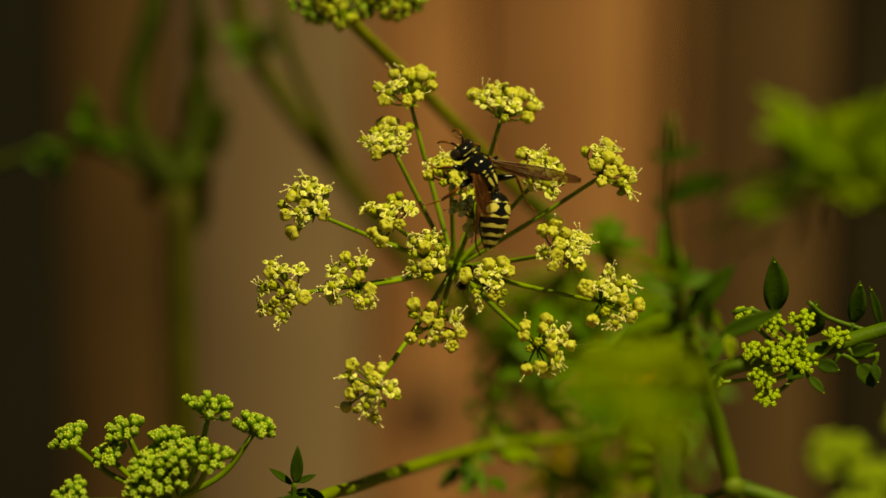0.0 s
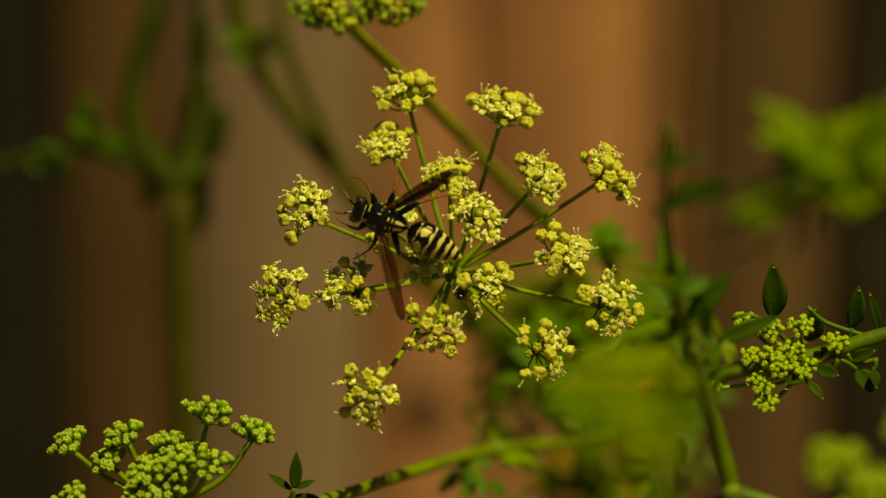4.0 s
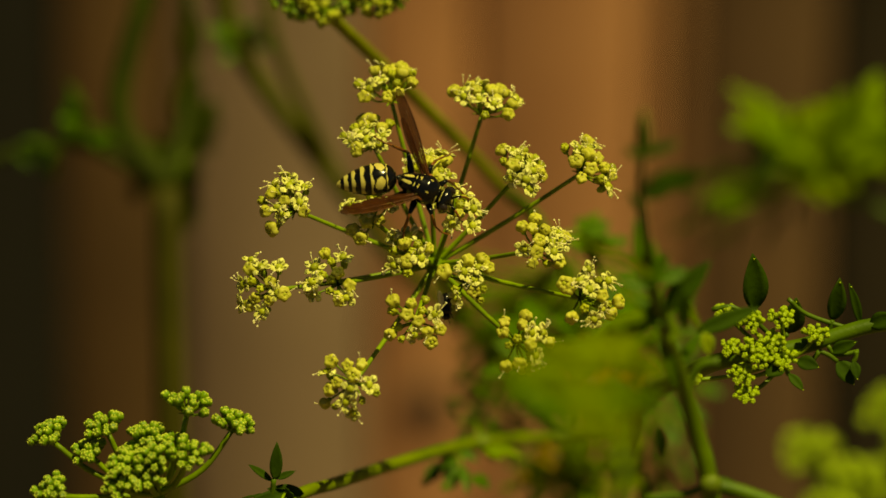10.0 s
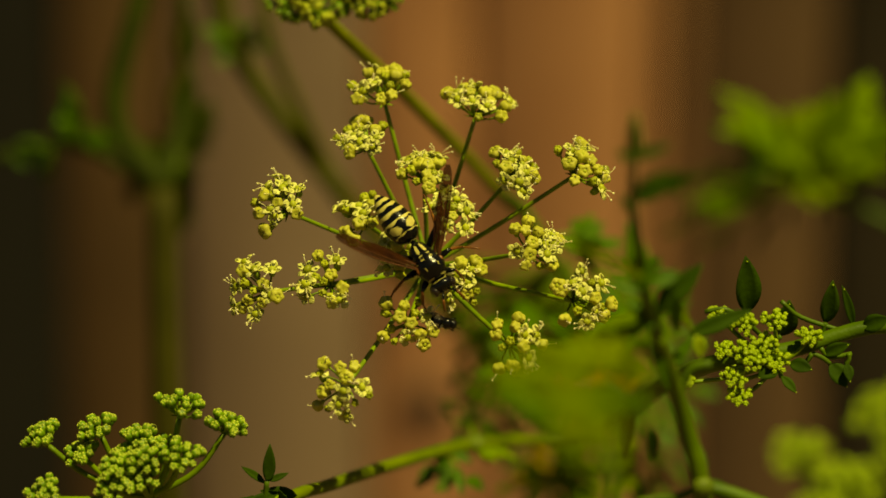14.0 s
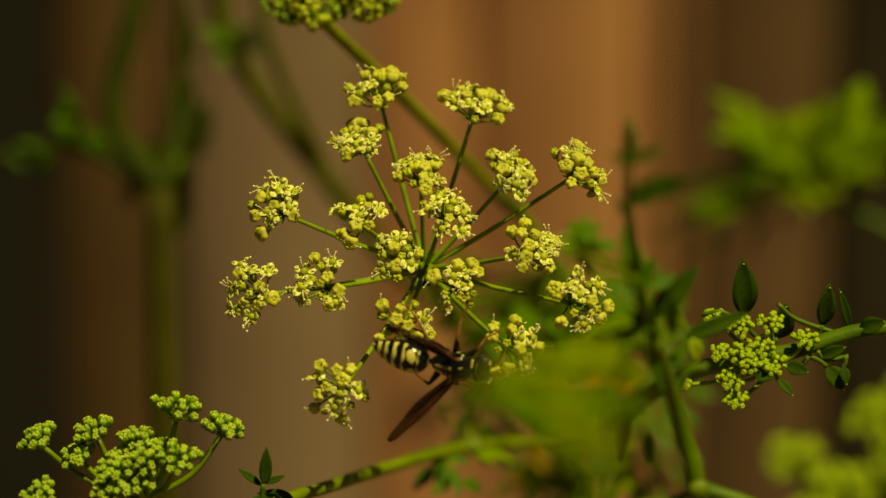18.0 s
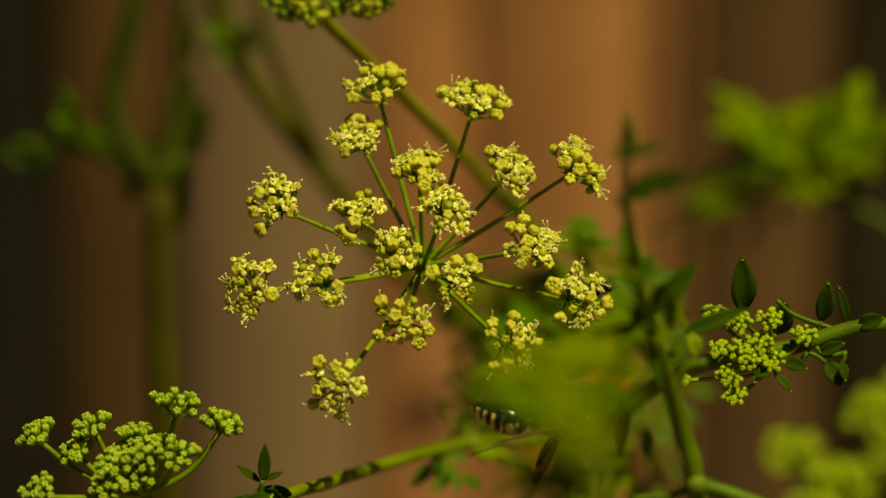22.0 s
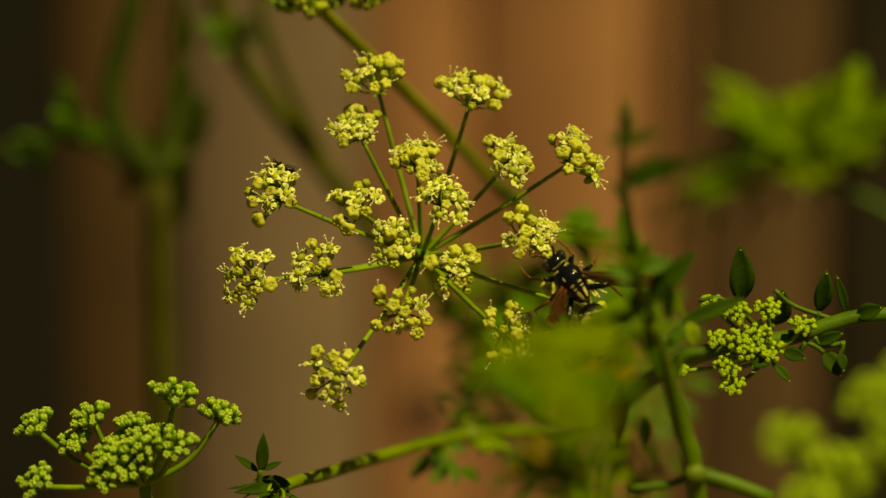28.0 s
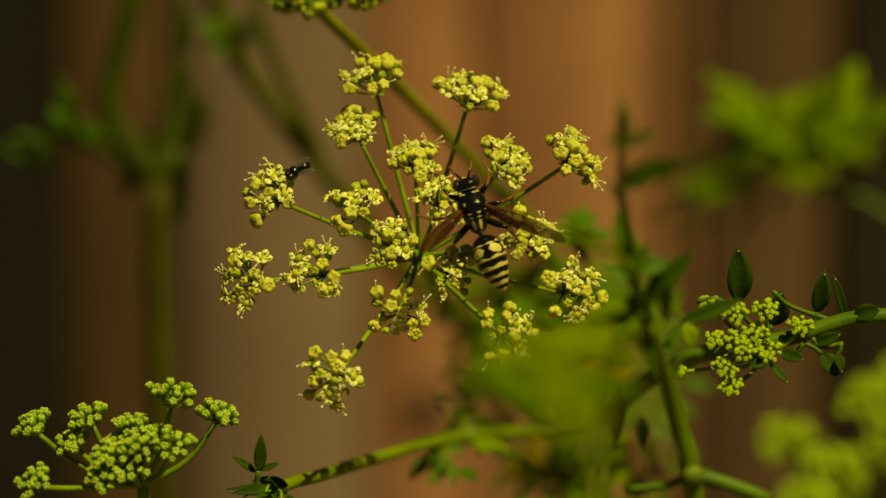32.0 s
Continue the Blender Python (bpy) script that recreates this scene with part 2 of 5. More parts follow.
def part(name, shape, materials, parent, label="", origin=None):
    """One mesh under a thing or a part. origin: the place of the parent in the shape's millimetres."""
    root = parent
    while root.parent:
        root = root.parent
    ob = new(name, shape.mesh(name, materials, origin if origin is not None else tuple(root["base"])))
    ob.parent = parent
    return tagged(ob, label) if label else ob


def piece(name, data, m, parent):
    """An object on shared mesh data under a part whose own place is that of the thing. m: metres, in the thing's space."""
    ob = new(name, data)
    ob.parent = parent
    ob.matrix_local = m
    return ob


def bent(points, steps=6):
    """A smooth line through a few points."""
    p = [Vector(q) for q in points]
    p = [p[0] * 2 - p[1]] + p + [p[-1] * 2 - p[-2]]
    line = []
    for i in range(1, len(p) - 2):
        for k in range(steps):
            t = k / steps
            a, b, c, d = p[i - 1], p[i], p[i + 1], p[i + 2]
            line.append(0.5 * ((2 * b) + (c - a) * t + (2 * a - 5 * b + 4 * c - d) * t * t + (3 * b - a - 3 * c + d) * t ** 3))
    return line + [p[-2]]


def rooted(foot, points):
    """A line that rises straight from the ground and then bends through points."""
    line = bent(points)
    foot = Vector(foot)
    return [foot + (line[0] - foot) * k / 6 for k in range(6)] + line


def taper(a, b, n):
    return [a + (b - a) * i / (n - 1) for i in range(n)]


def aimed(place, axis, spin=0.0, size=1.0):
    """The matrix of a small piece at place (metres) whose z axis looks along axis."""
    q = Vector(axis).to_track_quat("Z", "Y")
    return Matrix.LocRotScale(Vector(place), q @ Euler((0, 0, spin)).to_quaternion(), (size, size, size))


def jitter(rng, amount):
    return Vector((rng.uniform(-1, 1), rng.uniform(-1, 1), rng.uniform(-1, 1))) * amount


VIEW_SIDE = Vector((0, -0.94, 0.34))
UP = Vector((0, 0, 1))


# ---- ground and fence ----
ground = Shape()
_r = random.Random(3)
_ticks = [-60000, -20000, -6000, -2500] + [-1600 + 100 * i for i in range(33)] + [2500, 6000, 20000, 60000]
ground.grid([[(x, y, 0 if max(abs(x), abs(y)) > 1700 else _r.uniform(-9, 5)) for x in _ticks] for y in _ticks], closed=False)
_g = new("ground", ground.mesh("ground", SOIL))
tagged(_g, "bare brown garden soil under the parsley", "ground", kind="structure")

fence = thing("wooden_fence", (0, 622, 0), "brown stained vertical board fence behind the parsley", "fence", kind="structure")


def board(x0, x1, mat, front=0.0, top=1500):
    rng, s, y = random.Random(int(x0 * 7)), Shape(), 622 - front
    rows = []
    for i in range(16):
        z = top * i / 15
        w = rng.uniform(-0.8, 0.8)
        rows.append([(x0 + w + 2, y, z), (x1 + w - 2, y, z), (x1 + w, y + 2, z), (x1 + w, y + 20, z), (x0 + w, y + 20, z), (x0 + w, y + 2, z)])
    s.grid(rows, True, 0, True)
    return part("board", s, mat, fence)


# Outer dark boards and stepped strips paint shade and fading light across the fence.
for _x0, _x1, _mat, _front in ((-100.5, -71, WOOD_DEEP, 0), (-70, -21, WOOD_GREY, 3), (-20, 8, WOOD_WARM, 0), (8.2, 51.0, WOOD_LIT, 0), (51.2, 58, WOOD_FADE, 0.1), (58.2, 66, WOOD_HALF_SHADE, 0.2), (65.8, 101, WOOD_BROWN, 0.4), (102, 180, WOOD_DIM, -1), (-190, -101, WOOD_DARK, 2)):
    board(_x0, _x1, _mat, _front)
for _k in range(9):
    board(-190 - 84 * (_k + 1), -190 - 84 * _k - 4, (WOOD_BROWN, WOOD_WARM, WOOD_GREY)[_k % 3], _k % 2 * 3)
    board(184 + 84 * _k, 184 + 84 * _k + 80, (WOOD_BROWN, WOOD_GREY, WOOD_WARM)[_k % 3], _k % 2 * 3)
# Added unseen panel that stops bright background showing through the board gaps.
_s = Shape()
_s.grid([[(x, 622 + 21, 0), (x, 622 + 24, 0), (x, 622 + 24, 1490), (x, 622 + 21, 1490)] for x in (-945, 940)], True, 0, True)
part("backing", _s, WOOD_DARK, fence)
for _z in (260, 1180):
    _s = Shape()
    _s.grid([[(x, 622 + 26, _z), (x, 622 + 60, _z), (x, 622 + 60, _z + 70), (x, 622 + 26, _z + 70)] for x in (-950, 945)], True, 0, True)
    part("rail", _s, WOOD_DARK, fence)


_s = Shape()
_s.ball((-4.1, 621.6, 478.5), 6.0, 2.6, 7.0, rings=6, sides=12)
part("knot", _s, WOOD_DARK, fence, "dark knot in the board")


# ---- florets and buds, built once ----
def floret_mesh(seed, open_petals):
    """A parsley flower of about 1.8 mm: a two-domed disc on a green ovary, five petals with tips rolled in, stamens."""
    rng, s = random.Random(seed), Shape()
    s.ball((0, 0, -0.48), 0.34, 0.34, 0.55, rings=5, sides=8, slot=1)
    if open_petals:
        s.ball((0, 0, 0.14), 0.40, 0.36, 0.34, rings=7, sides=16, slot=3, lobes=0.08, dimple=0.12, count=2)
        for k in range(5):
            a = 2 * math.pi * k / 5 + rng.uniform(-0.16, 0.16)
            lift = rng.uniform(-0.35, 0.55)
            way = Vector((math.cos(a) * math.cos(lift), math.sin(a) * math.cos(lift), math.sin(lift)))
            over = Vector((-math.cos(a) * math.sin(lift), -math.sin(a) * math.sin(lift), math.cos(lift)))
            far = rng.uniform(0.86, 1.08)
            s.leaf(way * 0.20, way * far, over, rng.uniform(0.66, 0.84), fold=rng.uniform(0.12, 0.28), droop=-0.18, steps=7, thick=0.08, shape=1.15)
            # the notched tip is rolled back towards the middle
            s.leaf(way * (far - 0.05) + over * 0.10, way * (far - 0.42) + over * rng.uniform(0.28, 0.42), over, 0.30, fold=0.3, steps=4, thick=0.07)
    else:
        # five petals still rolled in over the disc: a smooth lobed knob with a shallow star on top
        wide = rng.uniform(0.74, 0.90)
        s.ball((0, 0, 0.08), wide, wide * rng.uniform(0.80, 0.98), rng.uniform(0.60, 0.74), rings=14, sides=30, slot=0, lobes=rng.uniform(0.16, 0.28), dimple=rng.uniform(0.35, 0.55))
        for k in range(5):
            a = 2 * math.pi * k / 5
            s.ball((0.46 * math.cos(a), 0.46 * math.sin(a), 0.40), 0.24, 0.26, 0.14, Euler((0, 0.45, a)).to_matrix(), rings=5, sides=10, slot=0)
        s.ball((0, 0, 0.40), 0.24, 0.22, 0.12, rings=5, sides=10, slot=3)
    for k in range(rng.choice((0, 0, 0, 1)) if not open_petals else rng.choice((1, 2, 3, 4))):
        a, b = rng.uniform(0, 6.28), rng.uniform(0.35, 1.25)
        d = Vector((math.cos(a) * math.sin(b), math.sin(a) * math.sin(b), math.cos(b)))
        end = d * rng.uniform(1.05, 1.6)
        s.tube([d * 0.3, d * 0.8 + Vector((0, 0, 0.12)), end], 0.036, 4, 2)
        s.ball(end, 0.10, 0.13, 0.10, rings=3, sides=6, slot=2)
    return s.mesh("floret", [OPEN_PETAL if open_petals else PETAL, OVARY, ANTHER, BUD])


def bud_mesh(seed, mat, tall=0.9):
    """A closed bud with five furrows and a dimpled top, of 1 mm radius."""
    rng, s = random.Random(seed), Shape()
    s.ball((0, 0, 0), 0.62, 0.60, 0.55 * tall, rings=7, sides=15, slot=0, lobes=0.30, dimple=0.4)
    s.ball((0, 0, -0.42), 0.42, 0.42, 0.56, rings=5, sides=9, slot=1)
    for k in range(5):
        a = 2 * math.pi * k / 5 + rng.uniform(-0.1, 0.1)
        s.ball((0.30 * math.cos(a), 0.30 * math.sin(a), 0.34 * tall), 0.20, 0.15, 0.12, Euler((0, 0.5, a)).to_matrix(), rings=3, sides=6, slot=2)
    return s.mesh("bud", [mat, BUD_BASE if mat == GREEN_BUD else OVARY, BUD_TIP if mat == GREEN_BUD else mat])


FLORETS = [floret_mesh(i, False) for i in range(6)] + [floret_mesh(10 + i, True) for i in range(8)]
BUDS = [bud_mesh(i, BUD, 0.8 + 0.15 * i) for i in range(3)]
YOUNG_BUDS = [bud_mesh(i, YOUNG_BUD, 0.9 + 0.1 * i) for i in range(3)]
GREEN_BUDS = [bud_mesh(i, GREEN_BUD, 0.9 + 0.1 * i) for i in range(3)]


def spread(n, widest, rng):
    """n directions over a cap about z, out to the angle widest."""
    for i in range(n):
        a = widest * math.sqrt((i + 0.5) / n) + rng.uniform(-0.13, 0.13)
        b = i * 2.39996 + rng.uniform(-0.4, 0.4)
        yield a, Vector((math.cos(b) * math.sin(a), math.sin(b) * math.sin(a), math.cos(a)))


def umbellet(plant, foot, axis, radius, n, kind, seed, widest=1.15, thick=0.16, size=0.87, flat=0.0):
    """A small cluster on its ray's end: pedicels in one mesh, and a floret or bud on each."""
    rng, s, base = random.Random(seed), Shape(), Vector(plant["base"])
    foot, q = Vector(foot), Vector(axis).to_track_quat("Z", "Y")
    heads, stalks = [], []
    for a, d in spread(n, widest, rng):
        way = q @ d
        reach = radius * rng.uniform(0.82, 1.08)
        if flat:
            # the outer pedicels are longer, so that the heads lie in one shallow dome
            out = radius * math.sqrt((len(heads) + 0.5) / n) * rng.uniform(0.93, 1.07)
            rise = radius * (flat - 0.28 * (out / radius) ** 2 + rng.uniform(-0.08, 0.08))
            turn = Vector((d.x, d.y, 0)).normalized()
            way = q @ (turn * out + Vector((0, 0, rise)))
            reach = way.length
            way.normalize()
        end = foot + way * reach
        mid = foot + way * reach * 0.55 + q @ Vector((0, 0, 1)) * -0.08 * reach * math.sin(a)
        stalks.append(Shape().tube([foot, mid, end], [thick, thick * 0.8, thick * 0.9], 5))
        heads.append((end, (way + q @ Vector((0, 0, 0.5))).normalized(), a))
    s.ball(foot, thick * 2.2, rings=4, sides=7)
    for k in range(5):
        w = q @ Vector((math.cos(k * 1.257), math.sin(k * 1.257), 0.15))
        s.leaf(foot, foot + w * radius * 0.35, q @ Vector((0, 0, 1)), radius * 0.08, thick=0.05, steps=4)
    ob = part("umbellet", s, RAY, plant)
    for stalk in stalks:
        part("pedicel", stalk, RAY, ob)
    for end, way, a in heads:
        place = (end - base) / 1000
        spin = rng.uniform(0, 6.28)
        if kind == "bloom":
            if rng.random() < 0.24:
                piece("bud", rng.choice(BUDS), aimed(place, way, spin, rng.uniform(0.95, 1.3)), ob)
            elif rng.random() < 0.56:
                piece("floret", rng.choice(FLORETS[:6]), aimed(place, (way + jitter(rng, 0.35)).normalized(), spin, rng.uniform(1.1, 1.4)), ob)
            else:
                piece("floret", rng.choice(FLORETS[6:]), aimed(place, (way + jitter(rng, 0.45)).normalized(), spin, rng.uniform(1.3, 1.6)), ob)
        else:
            piece("bud", rng.choice(BUDS if kind == "yellow" else YOUNG_BUDS if kind == "young" else GREEN_BUDS), aimed(place, way, spin, size * rng.uniform(0.83, 1.17)), ob)
    return ob


# ---- the flowering umbel ----
HUB = Vector((-2.4, 11.8, 743.7))
bloom = thing("parsley_flower_head", (27.8, 177.8, 0), "blooming parsley umbel with clusters of small yellow flowers on green rays", "flower", "parsley flower heads")
_s = Shape()
_line = rooted((27.8, 177.8, 0), [(27.8, 177.8, 627.4), (18.9, 160.6, 660.6), (6.8, 149.0, 677.0), (1.8, 105.3, 701.6), (-1.0, 52.1, 726.0), HUB])
part("stalk", _s.tube(_line, taper(1.5, 0.8, len(_line)), 10, ribs=0.06), STEM, bloom)
_s = Shape()
_s.ball(HUB, 1.5, 1.5, 1.2, rings=6, sides=12)
for _k in range(6):
    _w = Vector((math.cos(_k * 1.05), -0.2, math.sin(_k * 1.05)))
    _s.leaf(HUB, HUB + _w * 3.2, (0, -1, 0), 0.5, thick=0.08, steps=5)
part("hub", _s, STEM, bloom)

UMBELLETS = [
    # foot of the cluster, radius of the cluster
    ((-8.1, 17.5, 764.5), (-0.164, -0.165, 0.973), 4.63),
    ((3.8, 15.9, 763.1), (0.189, -0.200, 0.961), 4.27),
    ((-10.4, 12.3, 760.0), (-0.274, -0.300, 0.914), 3.74),
    ((-2.9, 8.6, 756.7), (-0.022, -0.437, 0.899), 3.20),
    ((8.2, 8.8, 756.8), (0.378, -0.421, 0.825), 3.56),
    ((16.7, 9.4, 757.2), (0.531, -0.396, 0.749), 3.99),
    ((-20.6, 5.6, 753.5), (-0.543, -0.514, 0.664), 4.09),
    ((-10.4, 4.3, 752.4), (-0.334, -0.618, 0.711), 3.49),
    ((-0.1, 4.9, 752.9), (0.111, -0.624, 0.774), 3.38),
    ((-5.6, 0.7, 748.9), (-0.147, -0.803, 0.578), 3.02),
    ((1.5, -1.3, 746.0), (0.168, -0.876, 0.452), 3.49),
    ((10.7, 1.4, 749.5), (0.460, -0.684, 0.566), 3.74),
    ((-23.4, -1.8, 745.1), (-0.571, -0.702, 0.425), 3.95),
    ((-15.0, -1.3, 745.8), (-0.446, -0.777, 0.445), 3.65),
    ((16.4, -2.6, 744.2), (0.533, -0.746, 0.399), 4.27),
    ((-5.0, -4.6, 741.9), (-0.075, -0.953, 0.295), 3.84),
    ((8.1, -6.4, 739.6), (0.329, -0.909, 0.256), 3.84),
    ((-12.8, -9.8, 735.3), (-0.286, -0.944, 0.165), 4.20),
]
for _i, (_foot, _axis, _rad) in enumerate(UMBELLETS):
    _foot = Vector(_foot)
    _out = _foot - HUB
    _s = Shape()
    _mid = HUB + _out * 0.5 + Vector((0, 0.10, -0.06)) * _out.length * 0.5
    _line = bent([HUB, _mid, _foot], 5)
    _ray = part("ray", _s.tube(_line, taper(0.40, 0.29, len(_line)), 8, ribs=0.08), RAY, bloom)
    _head = umbellet(bloom, _foot, _axis, _rad, (16 if _i < 7 else 12 if _i < 11 else 15), "bloom", 40 + _i, 1.3, flat=0.85)
    if _i == 14:
        loaded = (_ray, _head)

# ---- the green umbel in bud ----
budding = thing("parsley_bud_head", (-36.5, -13.8, 0), "tight green parsley umbel still in bud on curved rays", "flower bud")
_hub = Vector((-38.1, -13.5, 721.4))
_s = Shape()
_line = rooted((-36.5, -13.8, 0), [(-36.5, -13.8, 699.3), _hub])
part("stalk", _s.tube(_line, taper(1.3, 0.8, len(_line)), 10, ribs=0.06), STEM, budding)
GREEN = [
    ((-51.6, -12.5, 728.2), 2.70),
    ((-44.6, -12.1, 729.3), 2.56),
    ((-46.5, -13.2, 726.3), 2.43),
    ((-39.4, -12.5, 728.2), 2.43),
    ((-34.4, -11.3, 731.6), 3.37),
    ((-28.6, -12.0, 729.6), 2.70),
    ((-41.8, -18.4, 726.7), 2.43),
    ((-38.2, -18.1, 727.7), 2.56),
    ((-42.2, -19.3, 724.5), 2.70),
    ((-39.0, -18.9, 725.4), 2.56),
    ((-34.1, -18.0, 727.9), 2.97),
    ((-51.0, -19.6, 723.6), 2.56),
    ((-36.0, -13.0, 727.0), 2.43),
    ((-40.7, -13.2, 726.3), 2.29),
]
for _i, (_foot, _rad) in enumerate(GREEN):
    _foot = Vector(_foot)
    _out = _foot - _hub
    _s = Shape()
    _line = bent([_hub, _hub + Vector((_out.x * 0.6, _out.y * 0.5, _out.z * 0.38)), _foot], 5)
    part("ray", _s.tube(_line, taper(0.44, 0.36, len(_line)), 7), STEM, budding)
    _axis = (UP * 1.0 + _out.normalized() * 0.6 + VIEW_SIDE * 0.35).normalized()
    umbellet(budding, _foot, _axis, _rad * 0.98, 16, "bud", 90 + _i, 1.3, 0.2, 1.1, flat=0.8)

# ---- the leafy branch with small buds ----
branch = thing("parsley_side_branch", (81.9, -11.5, 0), "green parsley branch with small bud clusters and oval leaflets", "plant")
_s = Shape()
_line = rooted((81.9, -11.5, 0), [(81.9, -11.5, 718.4), (73.8, -4.5, 737.7), (57.5, -3.3, 741.0), (45.2, -4.3, 738.2), (34.6, -3.0, 735.6), (31.3, 14.0, 727.0), (28.2, 36.0, 715.9), (23.7, 72.0, 696.4)])
part("stem", _s.tube(_line, taper(0.82, 1.4, len(_line)), 12, ribs=0.06), BRANCH_STEM, branch)
for _i, (_p, _rad, _n) in enumerate((
        ((35.2, -4.9, 742.8), 1.6, 10), ((38.4, -6.1, 741.8), 1.9, 12), ((42.4, -5.9, 742.3), 1.9, 12), ((46.9, -5.9, 740.1), 1.7, 12), ((40.9, -7.6, 739.5), 2.1, 14),
        ((38.2, -8.6, 738.9), 2.0, 14), ((39.9, -9.0, 737.9), 2.2, 16), ((37.2, -9.7, 735.9), 2.0, 14), ((37.7, -10.5, 733.7), 1.8, 14), ((42.6, -8.3, 737.6), 1.9, 13),
        ((35.9, -7.1, 738.8), 1.6, 10), ((31.3, -7.1, 734.6), 0.9, 6))):
    _axis = (UP + VIEW_SIDE * 0.9).normalized()
    _s = Shape()
    _root = Vector((43.1, -5.6, 736.8))
    part("ray", _s.tube(bent([_root, (_root + Vector(_p)) / 2 - UP * 0.6, _p], 4), 0.3, 6), RAY, branch)
    umbellet(branch, _p, _axis, _rad * 0.92, _n + 6, "young", 200 + _i, 1.3, 0.1, 0.68, flat=0.7)


def leaflet(plant, base, tip, width, mat=LEAF, normal=None, **kw):
    s = Shape()
    s.leaf(base, tip, normal or (VIEW_SIDE + Vector((0.2, 0, 0.3))), width, **kw)
    return part("leaflet", s, mat, plant)


for _b, _t, _w in (((39.0, -3.0, 742.7), (38.8, -4.5, 750.7), 3.5),
                   ((49.3, -2.0, 740.9), (50.1, -3.5, 747.0), 2.5),
                   ((52.9, -2.0, 740.4), (51.5, -3.5, 746.4), 1.3),
                   ((43.9, 2.0, 737.6), (44.8, 0.5, 742.8), 3.2),
                   ((54.0, -4.0, 741.0), (57.1, -5.5, 742.9), 2.4),
                   ((42.5, -9.0, 738.0), (40.2, -10.5, 736.6), 2.6),
                   ((44.3, -8.0, 737.6), (47.1, -9.5, 737.4), 2.0),
                   ((43.2, -9.0, 736.2), (45.1, -10.5, 734.6), 1.3),
                   ((49.7, -6.0, 736.8), (51.9, -7.5, 734.2), 2.6),
                   ((48.9, -5.0, 737.6), (52.0, -6.5, 739.7), 1.8),
                   ((51.7, -7.0, 737.2), (52.2, -8.5, 735.3), 1.4)):
    leaflet(branch, _b, _t, _w, LEAF_SHADED, fold=0.45, droop=0.1, shape=0.9)
    part("leaf_tip", Shape().ball(Vector(_t) + (Vector(_b) - Vector(_t)) * 0.02 - (VIEW_SIDE + UP * 0.3).normalized() * 0.1 * (Vector(_t) - Vector(_b)).length, 0.12, rings=4, sides=7), YOUNG_BUD, branch)
for _line in (((51.9, -3.0, 740.0), (46.0, -3.0, 742.1), (43.4, -3.0, 744.3)),
              ((39.0, -4.0, 743.2), (39.4, -4.0, 741.5), (41.6, -4.0, 739.2)),
              ((49.2, -3.0, 741.3), (49.0, -3.0, 740.3), (48.4, -3.0, 739.1)),
              ((52.8, -3.0, 740.7), (53.1, -3.0, 740.2), (53.1, -3.0, 739.6)),
              ((48.5, -5.0, 738.6), (49.7, -5.0, 737.3), (52.6, -5.0, 737.8)),
              ((33.4, -5.0, 743.6), (36.3, -5.0, 743.9), (39.3, -5.0, 741.5)),
              ((47.4, -6.0, 738.2), (46.3, -6.0, 736.8), (44.5, -6.0, 736.8)),
              ((44.4, -7.0, 738.1), (43.3, -7.0, 737.2), (42.8, -7.0, 736.2)),
              ((42.7, -8.0, 737.6), (43.0, -8.0, 736.6), (43.3, -8.0, 735.7)),
              ((47.4, -6.0, 738.2), (48.7, -6.0, 737.6), (49.7, -6.0, 736.8)),
              ((52.1, -6.0, 738.2), (52.1, -6.0, 737.4), (51.8, -6.0, 736.6)),
              ((54.8, -4.0, 741.1), (54.4, -4.0, 740.9), (53.9, -4.0, 740.6)),
              ((43.7, 0.0, 738.3), (43.0, 0.0, 737.6), (42.8, 0.0, 736.7))):
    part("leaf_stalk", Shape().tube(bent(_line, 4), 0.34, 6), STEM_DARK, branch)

# ---- the upright shoot in front ----
shoot = thing("parsley_upright_shoot", (34.0, -42.8, 0), "upright green parsley shoot with narrow leaves beside the flower", "plant")
_line = rooted((34.0, -42.8, 0), [(33.8, -42.8, 716.5), (31.2, -44.0, 735.5), (29.5, -44.0, 742.4), (28.1, -45.0, 747.6), (26.4, -48.0, 753.9), (24.0, -54.0, 762.4), (22.8, -59.0, 769.6), (21.9, -64.0, 776.3), (21.2, -70.0, 782.9), (21.1, -76.0, 789.4), (20.9, -80.0, 795.1)])
_radii = [1.3] * 6 + taper(1.3, 0.35, len(_line) - 6)
part("stem", Shape().tube(_line[:34], _radii[:34], 10, ribs=0.08), SHOOT_STEM, shoot)
# Upper stem takes the shaded copy: its shade is put into the colour.
part("stem_top", Shape().tube(_line[33:], _radii[33:], 10, ribs=0.08), STEM_DARK, shoot, "tip of the shoot, its green darkened for shade")
part("node", Shape().ball((31.2, -45.0, 735.9), 1.5, 1.3, 1.3, rings=8, sides=14, lobes=0.15, count=3), NODE, shoot, "pale swollen joint of the stem")
